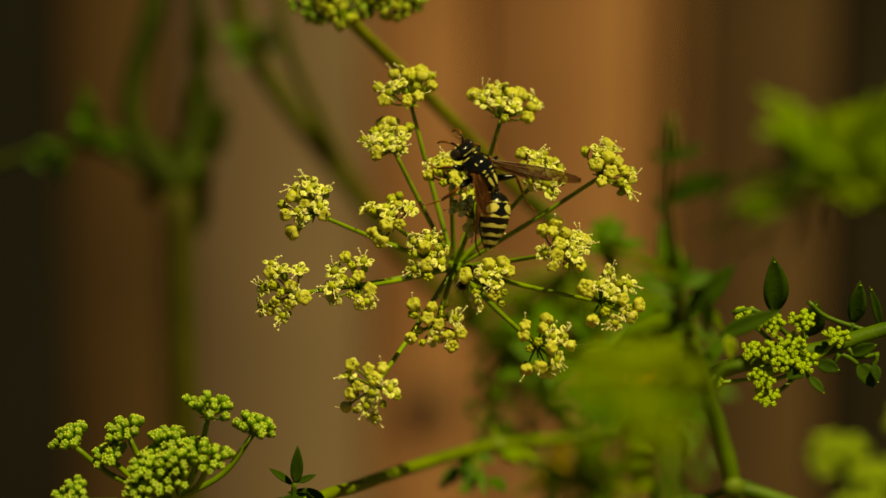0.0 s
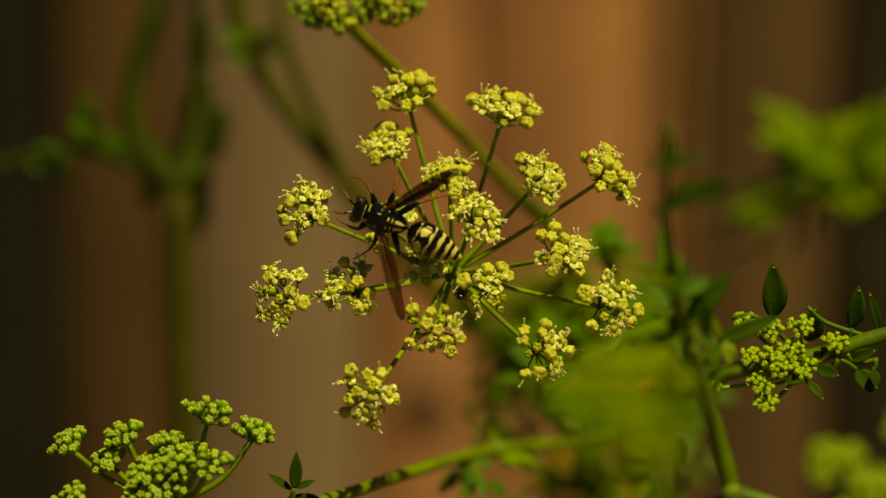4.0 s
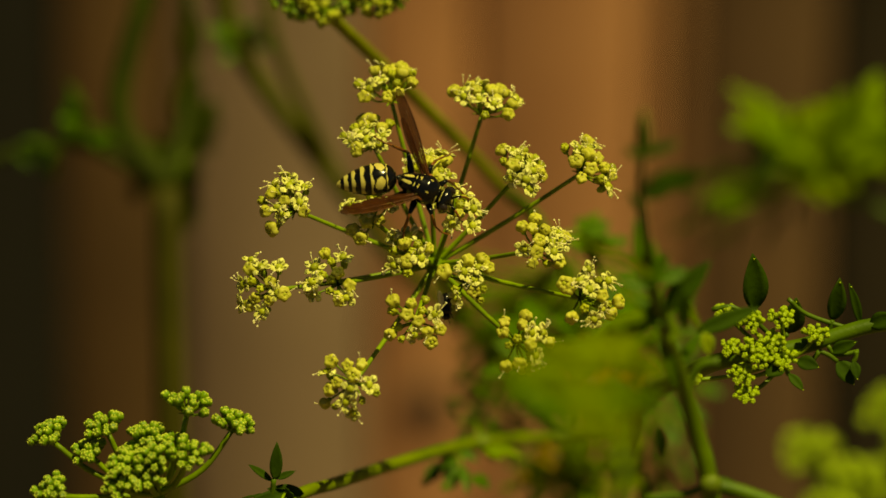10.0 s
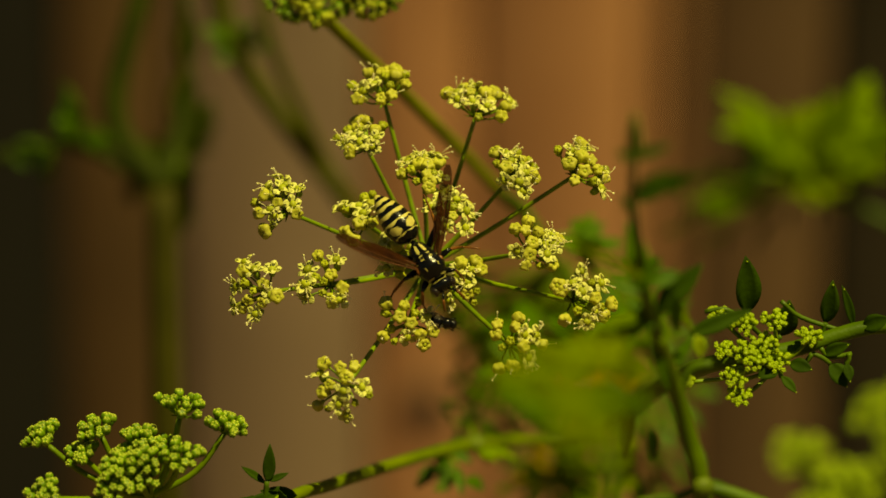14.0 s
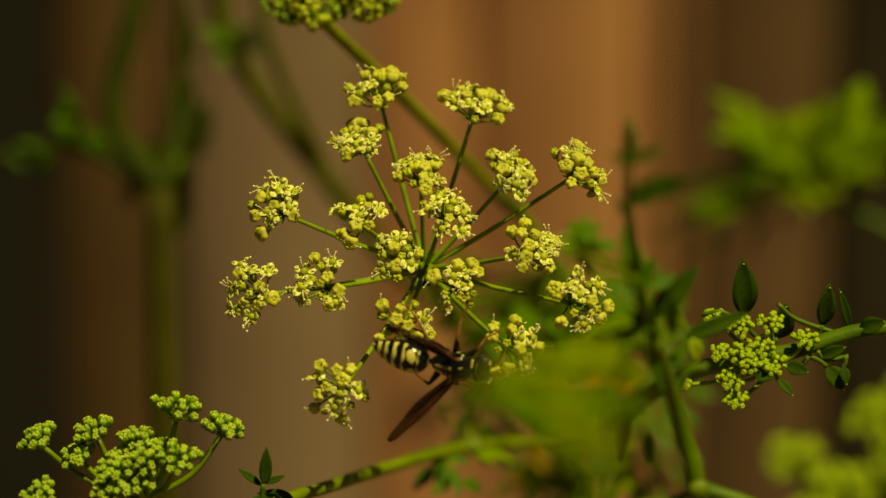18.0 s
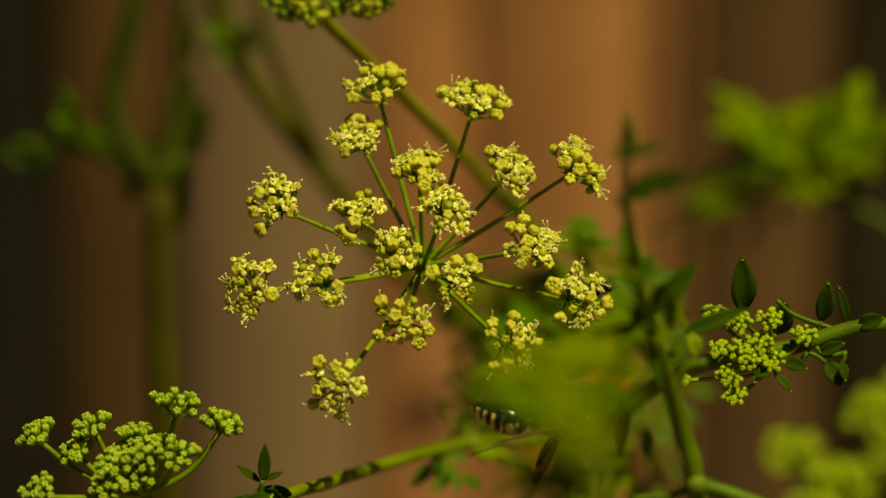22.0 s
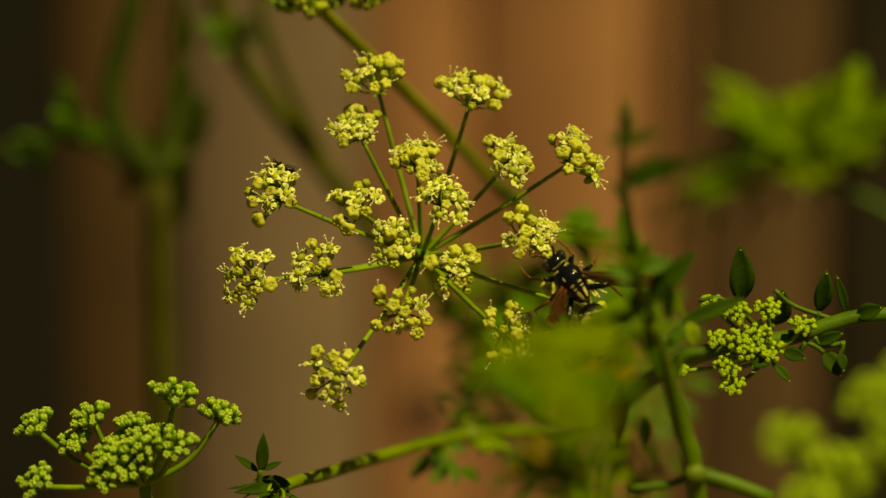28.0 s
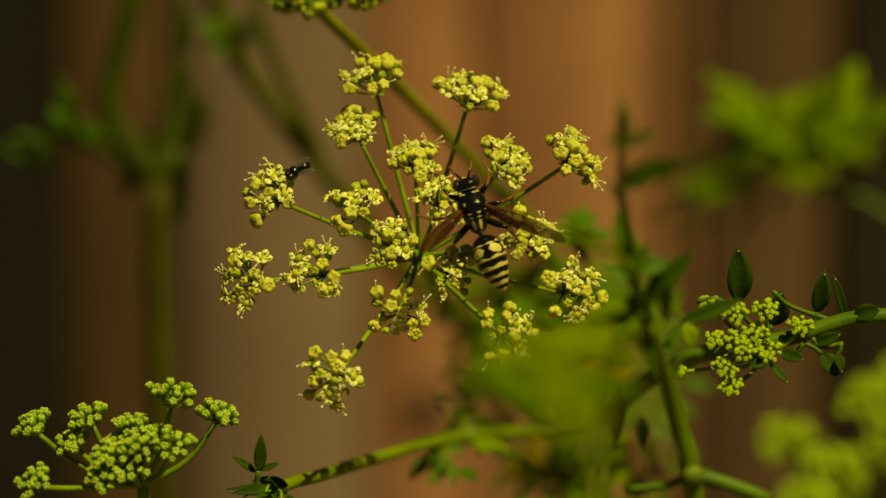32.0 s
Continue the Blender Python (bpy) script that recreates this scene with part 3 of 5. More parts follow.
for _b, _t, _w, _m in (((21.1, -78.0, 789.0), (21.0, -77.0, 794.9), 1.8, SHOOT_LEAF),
                       ((21.4, -74.0, 788.3), (25.4, -73.0, 789.7), 1.3, LEAF_SHADED),
                       ((21.3, -74.0, 784.3), (28.1, -80.0, 788.4), 2.6, LEAF_SHADED),
                       ((21.7, -76.0, 785.9), (26.5, -82.0, 787.3), 2.2, LEAF_SHADED),
                       ((21.7, -66.0, 780.5), (25.7, -65.0, 782.0), 1.9, LEAF_SHADED),
                       ((21.0, -75.0, 788.4), (19.0, -74.0, 789.2), 1.2, LEAF_SHADED),
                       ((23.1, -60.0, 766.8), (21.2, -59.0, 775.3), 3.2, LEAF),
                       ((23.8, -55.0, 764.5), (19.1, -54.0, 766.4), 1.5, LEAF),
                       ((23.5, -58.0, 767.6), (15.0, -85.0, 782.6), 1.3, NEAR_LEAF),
                       ((23.5, -57.0, 767.8), (25.1, -56.0, 770.0), 1.4, LEAF_SHADED),
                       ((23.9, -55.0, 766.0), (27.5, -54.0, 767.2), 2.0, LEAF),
                       ((25.2, -46.0, 759.0), (30.8, -45.0, 765.0), 2.9, LEAF_SHADED),
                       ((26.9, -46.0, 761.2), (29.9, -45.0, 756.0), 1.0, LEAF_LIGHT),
                       ((26.8, -50.0, 763.4), (27.7, -49.0, 757.2), 1.7, LEAF_SHADED),
                       ((30.3, -26.0, 748.4), (38.2, -25.0, 751.6), 2.2, LEAF_SHADED),
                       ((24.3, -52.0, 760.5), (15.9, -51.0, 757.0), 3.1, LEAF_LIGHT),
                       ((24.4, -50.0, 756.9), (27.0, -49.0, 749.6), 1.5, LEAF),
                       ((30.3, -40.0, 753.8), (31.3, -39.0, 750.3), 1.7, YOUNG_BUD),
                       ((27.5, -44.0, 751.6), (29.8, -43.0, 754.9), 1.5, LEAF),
                       ((24.9, -42.0, 742.4), (25.5, -41.0, 737.6), 1.5, LEAF_SHADED),
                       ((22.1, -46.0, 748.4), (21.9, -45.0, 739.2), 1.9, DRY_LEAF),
                       ((24.9, -54.0, 761.3), (27.2, -53.0, 767.4), 1.8, LEAF_SHADED),
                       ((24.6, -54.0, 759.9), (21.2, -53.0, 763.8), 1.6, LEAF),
                       ((21.7, -66.0, 778.4), (19.9, -65.0, 780.8), 1.0, LEAF_SHADED),
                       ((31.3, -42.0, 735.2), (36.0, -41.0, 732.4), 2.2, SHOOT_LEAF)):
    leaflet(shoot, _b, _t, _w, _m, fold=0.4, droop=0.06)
for _line, _r in ((((23.9, -52.0, 762.0), (22.0, -52.0, 759.5), (17.9, -52.0, 758.4)), 0.35),
                  (((28.3, -40.0, 745.6), (29.8, -40.0, 749.3), (32.3, -40.0, 750.1)), 0.6),
                  (((31.3, -43.0, 735.1), (35.1, -43.0, 734.1), (40.7, -43.0, 731.9)), 0.95),
                  (((31.3, -43.0, 735.1), (28.2, -43.0, 733.7), (23.3, -43.0, 733.2)), 0.5),
                  (((21.7, -68.0, 782.2), (24.9, -68.0, 783.2), (28.2, -68.0, 783.6)), 0.3),
                  (((24.6, -52.0, 760.5), (25.9, -52.0, 763.4), (26.9, -52.0, 764.8)), 0.35)):
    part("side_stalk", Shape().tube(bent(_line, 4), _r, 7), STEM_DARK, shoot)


# ---- leaves in front ----
def frond(plant, root, tips, mat, width, seed, lobed=0.45):
    """Divided parsley foliage: leaflets in threes with notched edges, each on its stalk from root."""
    rng, root = random.Random(seed), Vector(root)
    for tip in tips:
        tip = Vector(tip)
        way = tip - root
        fork = root + way * 0.45 + jitter(rng, 1.0)
        part("leaf_stalk", Shape().tube(bent([root, root + way * 0.25, fork], 3), 0.4, 6), STEM, plant)
        for k in (-1, 0, 1):
            turn = Matrix.Rotation(k * 0.75 + rng.uniform(-0.2, 0.2), 3, VIEW_SIDE)
            end = fork + turn @ (way * 0.55) * (1.0 if k == 0 else 0.8) + jitter(rng, 1.5)
            leaflet(plant, fork, end, width * rng.uniform(0.8, 1.2), mat, VIEW_SIDE * 0.6 + UP * 0.8 + jitter(rng, 0.5), lobed=lobed, steps=12, droop=rng.uniform(-0.05, 0.25), shape=0.7)


def spray(plant, root, centre, wide, tall, n, mat, width, seed, loose=0.7, slope=0.0):
    """A loose spray of small notched leaflets round centre, each on a thin stalk from root. slope: how far it leans back as it rises."""
    rng, root, centre = random.Random(seed), Vector(root), Vector(centre)
    for k in range(n):
        a, r = k * 2.39996, math.sqrt((k + 0.5) / n)
        at = centre + Vector((wide * r * math.cos(a), rng.uniform(-4, 4) * (1 if slope == 0 else 0.5) + slope * tall * r * math.sin(a), tall * r * math.sin(a)))
        way = (at - root).normalized()
        fork = at - way * rng.uniform(1.4, 2.4)
        if k % 2 == 0:
            part("leaf_stalk", Shape().tube(bent([root, (root + fork) / 2 + jitter(rng, 1.0), fork], 3), 0.25, 5), STEM, plant)
        end = at + way * rng.uniform(1.4, 2.8) + jitter(rng, 1.2)
        leaflet(plant, fork, end, width * rng.uniform(0.75, 1.3), mat, VIEW_SIDE * 0.5 + UP * 0.8 + jitter(rng, loose), lobed=0.4, steps=10, droop=rng.uniform(-0.05, 0.3), shape=0.7)


# ---- the long diagonal stem with its sprig ----
low = thing("parsley_low_stem", (-35.5, -16.5, 0), "long green parsley stem with a small three-leaved sprig", "plant")
_line = rooted((-35.5, -16.5, 0), [(-35.5, -16.5, 704.6), (-22.6, -7.4, 716.8), (-15.1, 10.0, 713.2), (-3.8, 38.0, 705.5), (4.0, 58.0, 699.2), (14.8, 76.0, 692.9), (23.8, 76.0, 694.7)])
part("stem", Shape().tube(_line, taper(0.8, 1.05, len(_line)), 10, ribs=0.08), STEM_LOW, low)
spray(low, (-20.9, -9.0, 718.9), (-22.7, -11.4, 718.7), 4.0, 1.6, 16, LEAF_SHADED, 1.0, 71)
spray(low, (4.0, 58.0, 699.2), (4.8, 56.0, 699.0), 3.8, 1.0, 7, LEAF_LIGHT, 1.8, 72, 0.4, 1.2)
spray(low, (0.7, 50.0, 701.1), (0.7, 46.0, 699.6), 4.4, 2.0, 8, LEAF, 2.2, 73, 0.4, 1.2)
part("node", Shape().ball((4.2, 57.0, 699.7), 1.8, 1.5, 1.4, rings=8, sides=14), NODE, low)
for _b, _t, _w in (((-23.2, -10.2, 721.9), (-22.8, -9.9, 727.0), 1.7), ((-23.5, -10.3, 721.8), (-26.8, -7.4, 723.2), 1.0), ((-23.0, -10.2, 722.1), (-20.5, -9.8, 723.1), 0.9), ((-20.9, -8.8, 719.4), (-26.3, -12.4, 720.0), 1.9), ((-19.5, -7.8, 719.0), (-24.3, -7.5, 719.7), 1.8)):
    leaflet(low, _b, _t, _w, LEAF_SHADED, fold=0.3)
part("leaf_stalk", Shape().tube(bent([(-23.7, -10.0, 719.2), (-23.3, -10.2, 722.1)], 4), 0.35, 6), STEM_DARK, low)

def pinnate(plant, a, b, pairs, length, width, mat, seed, rise=0.15):
    """A nearly level compound leaf: a midrib from a to b with pairs of notched leaflets to both sides and one at its end."""
    rng, a, b = random.Random(seed), Vector(a), Vector(b)
    along = (b - a).normalized()
    side = along.cross(UP).normalized()
    part("midrib", Shape().tube(bent([a, (a + b) / 2 + UP * 0.6, b], 4), taper(0.45, 0.25, 9), 6), STEM, plant)
    for k in range(pairs + 1):
        u = (k + 0.4) / (pairs + 0.6)
        for sgn in ((-1, 1) if k < pairs else (0,)):
            root = a + (b - a) * u + UP * 0.6 * math.sin(math.pi * u)
            way = (side * sgn * rng.uniform(0.75, 1.0) + along * (rng.uniform(0.3, 0.7) if sgn else 1.0) + UP * rng.uniform(-0.2, rise)).normalized()
            size = length * (0.55 + 0.45 * math.sin(math.pi * (0.15 + 0.75 * u))) * rng.uniform(0.85, 1.15)
            for turn in (-0.6, 0.0, 0.6):
                w = Matrix.Rotation(turn, 3, "Z") @ way
                leaflet(plant, root + way * size * 0.12, root + w * size * (1.0 if turn == 0 else 0.75), width * rng.uniform(0.8, 1.15), mat,
                        UP + VIEW_SIDE * 0.25 + jitter(rng, 0.55), lobed=0.4, steps=10, droop=rng.uniform(0.0, 0.3), shape=0.75)


near = thing("parsley_leaf", (16.5, -125.1, 0), "broad olive green divided parsley leaf in front of the flower", "leaf", "parsley leaves")
_line = rooted((16.5, -125.1, 0), [(16.5, -125.1, 745.0), (18.2, -118.0, 766.4), (17.5, -112.0, 770.4)])
part("leaf_stem", Shape().tube(_line, taper(0.7, 0.5, len(_line)), 8), STEM_MID, near)
pinnate(near, (18.5, -162.0, 795.1), (6.7, -170.0, 798.5), 4, 5.6, 2.5, NEAR_LEAF, 5, 0.45)
pinnate(near, (20.9, -108.0, 771.9), (8.3, -116.0, 775.1), 5, 6.8, 3.4, LEAF, 15, 0.4)
pinnate(near, (23.3, -88.0, 768.3), (12.8, -92.0, 771.6), 5, 5.5, 2.6, NEAR_LEAF, 8, 0.5)
pinnate(near, (16.3, -176.0, 794.1), (12.7, -174.0, 796.5), 4, 4.6, 2.6, NEAR_LEAF, 6)
part("leaf_stem", Shape().tube(bent([(16.6, -124.5, 747.0), (17.0, -142.0, 768.0), (18.5, -162.0, 795.1)], 5), taper(0.5, 0.4, 11), 8), STEM_MID, near)

side_leaf = thing("parsley_leaf", (61.1, -125.0, 0), "fresh green parsley leaf on a thin arching stalk", "leaf", "parsley leaves")
_root = Vector((38.2, -112.0, 798.9))
_line = rooted((61.1, -125.0, 0), [(61.1, -125.0, 775.0), (53.0, -118.0, 791.0), _root])
part("leaf_stem", Shape().tube(_line, taper(0.8, 0.5, len(_line)), 8), STEM_DARK, side_leaf)
spray(side_leaf, _root, (39.8, -112.0, 801.8), 5.0, 3.4, 30, FRESH_LEAF, 2.9, 7, 0.35, 1.4)
spray(side_leaf, _root, (42.8, -112.0, 804.3), 4.4, 2.6, 16, LEAF_LIGHT, 2.8, 54, 0.35, 1.4)
spray(side_leaf, _root, (35.1, -112.0, 802.2), 2.4, 2.0, 7, LEAF_LIGHT, 2.2, 55, 0.35, 1.4)
spray(side_leaf, _root, (31.0, -112.0, 805.0), 1.9, 1.6, 7, LEAF_LIGHT, 1.8, 8, 0.35, 1.4)
spray(side_leaf, _root, (32.3, -112.0, 802.2), 1.8, 1.6, 6, LEAF, 2.0, 35, 0.35, 1.4)
spray(side_leaf, _root, (29.4, -112.0, 797.9), 2.4, 2.0, 9, SIDE_LEAF, 2.0, 34, 0.35, 1.4)
spray(side_leaf, _root, (36.3, -106.0, 793.9), 6.5, 1.4, 9, OLIVE_SHADE_LEAF, 1.6, 52, 0.35, 1.4)
spray(side_leaf, _root, (27.1, -100.0, 789.5), 3.6, 2.2, 7, OLIVE_SHADE_LEAF, 1.4, 53, 0.35, 1.4)
part("leaf_stem", Shape().tube(bent([_root, (34.0, -112.0, 799.2), (30.6, -110.0, 797.1), (27.0, -106.0, 792.6)], 4), 0.35, 7), STEM_DARK, side_leaf)

low_leaf = thing("parsley_leaf", (20.0, 100.0, 0), "green and yellowing parsley foliage under the flower head", "leaf", "parsley leaves")
_line = rooted((20.0, 100.0, 0), [(20.0, 100.0, 655.0), (19.1, 96.0, 672.8), (18.1, 94.0, 678.3)])
part("leaf_stem", Shape().tube(_line, taper(1.1, 0.7, len(_line)), 8), STEM, low_leaf)
_root = Vector((18.1, 94.0, 678.3))
spray(low_leaf, _root, (18.9, 90.0, 680.5), 7.0, 3.4, 12, LEAF_LIGHT, 3.4, 81, 0.35, 1.4)
spray(low_leaf, _root, (24.3, 88.0, 684.1), 3.6, 5.0, 9, FRESH_LEAF, 3.2, 82, 0.35, 1.4)
spray(low_leaf, _root, (15.6, 96.0, 678.9), 4.4, 3.2, 7, FADED_LEAF, 3.4, 83, 0.35, 1.4)
spray(low_leaf, _root, (12.6, 86.0, 681.2), 2.0, 2.8, 5, FRESH_LEAF, 2.4, 84, 0.35, 1.4)
spray(low_leaf, _root, (2.8, 70.0, 698.7), 3.4, 4.0, 7, LEAF_SHADED, 3.0, 85, 0.35, 1.4)
spray(low_leaf, _root, (23.4, 106.0, 693.6), 5.0, 4.0, 7, FADED_LEAF, 3.0, 86, 0.35, 1.4)

# ---- a nearer umbel in the corner ----
corner = thing("parsley_flower_head", (45.7, -120.6, 0), "yellow-green parsley umbel of small closed buds", "flower", "parsley flower heads")
_hub = Vector((43.6, -112.3, 757.2))
_line = rooted((45.7, -120.6, 0), [(45.7, -120.6, 745.0), _hub])
part("stalk", Shape().tube(_line, taper(1.0, 0.8, len(_line)), 8), STEM, corner)
for _i, _p in enumerate(((38.1, -109.3, 765.5), (43.3, -113.7, 763.8), (47.0, -107.8, 769.5), (49.4, -112.7, 766.6), (39.4, -118.3, 761.8), (51.3, -103.5, 770.8))):
    part("ray", Shape().tube(bent([_hub, (_hub + Vector(_p)) / 2 + Vector((0, 0, -1)), _p], 4), 0.4, 6), RAY, corner)
    umbellet(corner, _p, UP + VIEW_SIDE * 0.5, 3.4, 30, "young", 300 + _i, 1.3, 0.16, 1.05)

# ---- stems behind ----
rear = thing("parsley_plant", (-44.8, 136.3, 0), "tall parsley plant with forked green stems and leaves darkened for shade", "plant", "parsley plants behind")
_fork = Vector((-46.1, 158.6, 703.2))
_line = rooted((-44.8, 136.3, 0), [(-44.8, 136.3, 635.5), (-45.4, 146.9, 671.1), _fork])
part("stem", Shape().tube(_line, taper(3.1, 2.6, len(_line)), 10, ribs=0.08), SHADE_STEM, rear)
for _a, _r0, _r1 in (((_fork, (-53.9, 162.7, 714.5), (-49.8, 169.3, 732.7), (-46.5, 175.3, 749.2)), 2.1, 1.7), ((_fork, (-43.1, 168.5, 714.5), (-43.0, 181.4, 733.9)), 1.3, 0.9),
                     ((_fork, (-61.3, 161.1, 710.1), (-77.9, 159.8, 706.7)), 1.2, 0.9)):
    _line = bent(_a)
    part("stem", Shape().tube(_line, taper(_r0, _r1, len(_line)), 9), SHADE_DEEP, rear)
frond(rear, _fork, ((-54.5, 171.9, 706.2), (-49.3, 175.1, 705.1), (-38.2, 176.0, 710.6), (-41.0, 174.1, 702.5), (-51.6, 172.6, 698.2)), OLIVE_SHADE_LEAF, 6.5, 11, 0.3)
frond(rear, (-58.5, 161.1, 710.1), ((-61.4, 153.5, 721.4), (-58.1, 157.4, 716.2), (-53.1, 156.2, 712.8), (-69.6, 160.1, 707.5)), LEAF, 3.4, 12, 0.3)

for _b, _t, _w, _m in (((-45.5, 165.0, 700.6), (-43.0, 165.0, 712.3), 6.0, OLIVE_SHADE_LEAF),
                       ((-43.8, 168.0, 709.4), (-42.0, 168.0, 722.1), 5.0, OLIVE_SHADE_LEAF),
                       ((-42.6, 170.0, 720.0), (-42.0, 170.0, 730.7), 4.0, OLIVE_SHADE_LEAF),
                       ((-44.7, 166.0, 707.4), (-37.9, 166.0, 715.6), 6.0, OLIVE_SHADE_LEAF),
                       ((-46.2, 173.0, 697.6), (-50.2, 173.0, 705.4), 6.5, OLIVE_SHADE_LEAF),
                       ((-45.3, 172.0, 689.7), (-42.7, 172.0, 701.4), 5.5, OLIVE_SHADE_LEAF),
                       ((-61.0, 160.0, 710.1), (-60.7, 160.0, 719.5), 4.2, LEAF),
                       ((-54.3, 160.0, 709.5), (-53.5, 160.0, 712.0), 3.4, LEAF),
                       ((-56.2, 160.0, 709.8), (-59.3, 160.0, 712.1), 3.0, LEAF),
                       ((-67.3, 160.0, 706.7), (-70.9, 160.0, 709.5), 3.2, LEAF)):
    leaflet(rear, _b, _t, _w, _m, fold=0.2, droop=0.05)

arch = thing("parsley_plant", (31.2, 163.4, 0), "slanting olive green parsley stems behind the flower", "plant", "parsley plants behind")
_line = rooted((31.2, 163.4, 0), [(31.2, 163.4, 633.7), (19.6, 166.6, 656.1), (2.9, 168.6, 675.2), (-8.8, 168.3, 687.6), (-18.6, 166.2, 701.6), (-34.2, 169.1, 723.1), (-37.2, 170.5, 737.1)])
part("stem", Shape().tube(_line, taper(1.9, 1.7, len(_line)), 9), REAR_OLIVE, arch)
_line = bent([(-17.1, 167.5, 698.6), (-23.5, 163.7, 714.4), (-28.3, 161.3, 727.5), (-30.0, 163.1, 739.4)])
part("stem", Shape().tube(_line, taper(1.1, 0.9, len(_line)), 9), REAR_OLIVE, arch)
frond(arch, (-32.8, 169.4, 723.9), ((-37.2, 168.3, 731.1), (-31.7, 168.0, 730.1), (-40.0, 166.5, 725.9), (-27.8, 161.6, 728.3), (-35.4, 165.3, 722.3)), LEAF, 2.6, 13, 0.3)

tall = thing("parsley_flower_head", (34.0, 112.0, 0), "yellow-green parsley umbel on a slanting stem, hanging over", "flower", "parsley flower heads")
_line = rooted((34.0, 112.0, 0), [(34.0, 112.0, 655.0), (22.7, 116.0, 691.0), (14.8, 103.2, 714.4), (8.1, 91.3, 726.2), (-5.2, 69.5, 748.0), (-16.4, 48.4, 766.4), (-20.3, 41.3, 773.5)])
part("stalk", Shape().tube(_line, taper(1.25, 0.85, len(_line)), 10, ribs=0.08), STEM_OLIVE, tall)
frond(tall, (21.3, 75.5, 706.7), ((25.7, 84.6, 712.2), (29.1, 85.5, 708.2), (23.2, 82.3, 705.9), (28.3, 83.2, 701.9), (4.0, 99.9, 702.8), (1.4, 98.7, 699.5)), LEAF, 4.2, 17, 0.3)
part("leaf_stem", Shape().tube(bent([(14.8, 103.2, 714.4), (19.0, 90.0, 712.0), (21.3, 75.5, 706.7)], 5), 0.7, 8), STEM_DARK, tall)
part("leaf_stem", Shape().tube(bent([(8.1, 91.3, 726.2), (11.5, 82.0, 727.0), (14.1, 72.9, 725.3)], 5), 0.6, 8), STEM_DARK, tall)
frond(tall, (14.1, 72.9, 725.3), ((23.0, 81.8, 723.9), (24.6, 78.3, 720.7), (19.5, 76.5, 722.2), (26.4, 83.0, 720.8)), LEAF, 4.0, 15, 0.3)
frond(tall, (21.3, 75.5, 706.7), ((14.6, 75.2, 712.1), (24.7, 79.3, 710.6), (9.6, 72.9, 705.9), (5.5, 71.5, 702.0), (18.0, 75.9, 701.2)), LEAF, 5.0, 16, 0.3)
for _i, _p in enumerate(((-20.8, 43.6, 769.9), (-17.6, 39.3, 770.6), (-15.1, 43.9, 770.6), (-10.5, 39.7, 771.7), (-7.9, 44.2, 771.4), (-19.1, 40.1, 772.6), (-22.6, 46.1, 770.4), (-12.7, 44.3, 771.8))):
    part("ray", Shape().tube(bent([Vector((-18.6, 47.7, 774.8)), (Vector((-18.6, 47.7, 774.8)) + Vector(_p)) / 2, _p], 4), 0.35, 6), RAY, tall)
    umbellet(tall, _p, VIEW_SIDE * 0.7 - UP * 0.7, 2.2, 15, "yellow" if _i % 2 else "bud", 400 + _i, 1.3, 0.14, 1.0)


# loose foliage lower down on the same plant
spray(tall, (17.2, 107.0, 707.4), (2.5, 108.0, 704.4), 2.6, 4.5, 9, SIDE_LEAF, 2.6, 70, 0.4, 1.2)
spray(tall, (17.2, 107.0, 707.4), (7.6, 112.0, 695.8), 4.5, 4.0, 9, SIDE_LEAF, 2.8, 74, 0.4, 1.2)
spray(tall, (19.5, 111.0, 700.4), (28.6, 112.0, 697.3), 7.0, 3.6, 15, SIDE_LEAF, 3.0, 69, 0.4, 1.2)
spray(tall, (19.5, 111.0, 700.4), (25.5, 128.0, 694.0), 10.0, 6.0, 38, LEAF, 2.9, 61, 0.45, 1.2)
spray(tall, (19.5, 111.0, 700.4), (14.8, 125.9, 693.8), 10.0, 6.0, 33, LEAF, 2.6, 62, 0.45, 1.2)
spray(tall, (22.5, 115.7, 691.6), (31.4, 116.0, 689.1), 9.0, 10.0, 49, LEAF, 3.0, 63, 0.45, 1.2)
spray(tall, (25.0, 115.2, 683.7), (23.6, 114.9, 673.3), 16.0, 8.0, 57, LEAF, 3.0, 64, 0.45, 1.2)
spray(tall, (17.2, 107.0, 707.4), (5.8, 108.6, 688.2), 6.0, 6.0, 25, LEAF, 2.4, 66, 0.45, 1.2)
spray(tall, (17.2, 107.0, 707.4), (3.2, 118.4, 695.7), 5.0, 5.0, 10, LEAF_LIGHT, 1.6, 65, 0.45, 1.2)
spray(tall, (19.5, 111.0, 700.4), (20.4, 120.0, 695.2), 9.0, 6.0, 26, SIDE_LEAF, 3.4, 67, 0.4, 1.2)
spray(tall, (19.5, 111.0, 700.4), (9.8, 120.0, 691.4), 7.0, 7.0, 22, SIDE_LEAF, 3.4, 68, 0.4, 1.2)


# ---- the wasp ----
def body_lathe(stations, sides, pattern=None):
    """A body along x: stations of (x, half width, half height, centre height)."""
    xs = [s[0] for s in stations]
    fine = [xs[0] + (xs[-1] - xs[0]) * i / 40 for i in range(41)]
    cols = [np.interp(fine, xs, [s[k] for s in stations]) for k in (1, 2, 3)]
    for _ in range(2):
        for c in cols[:2]:
            c[1:-1] = (c[:-2] + 2 * c[1:-1] + c[2:]) / 4
    rows = []
    for x, w, h, z in zip(fine, *cols):
        rows.append([(x, w * math.sin(2 * math.pi * k / sides), z + h * math.cos(2 * math.pi * k / sides)) for k in range(sides)])
    return Shape().grid(rows[::-1] if xs[0] > xs[-1] else rows, True, pattern or 0, True)


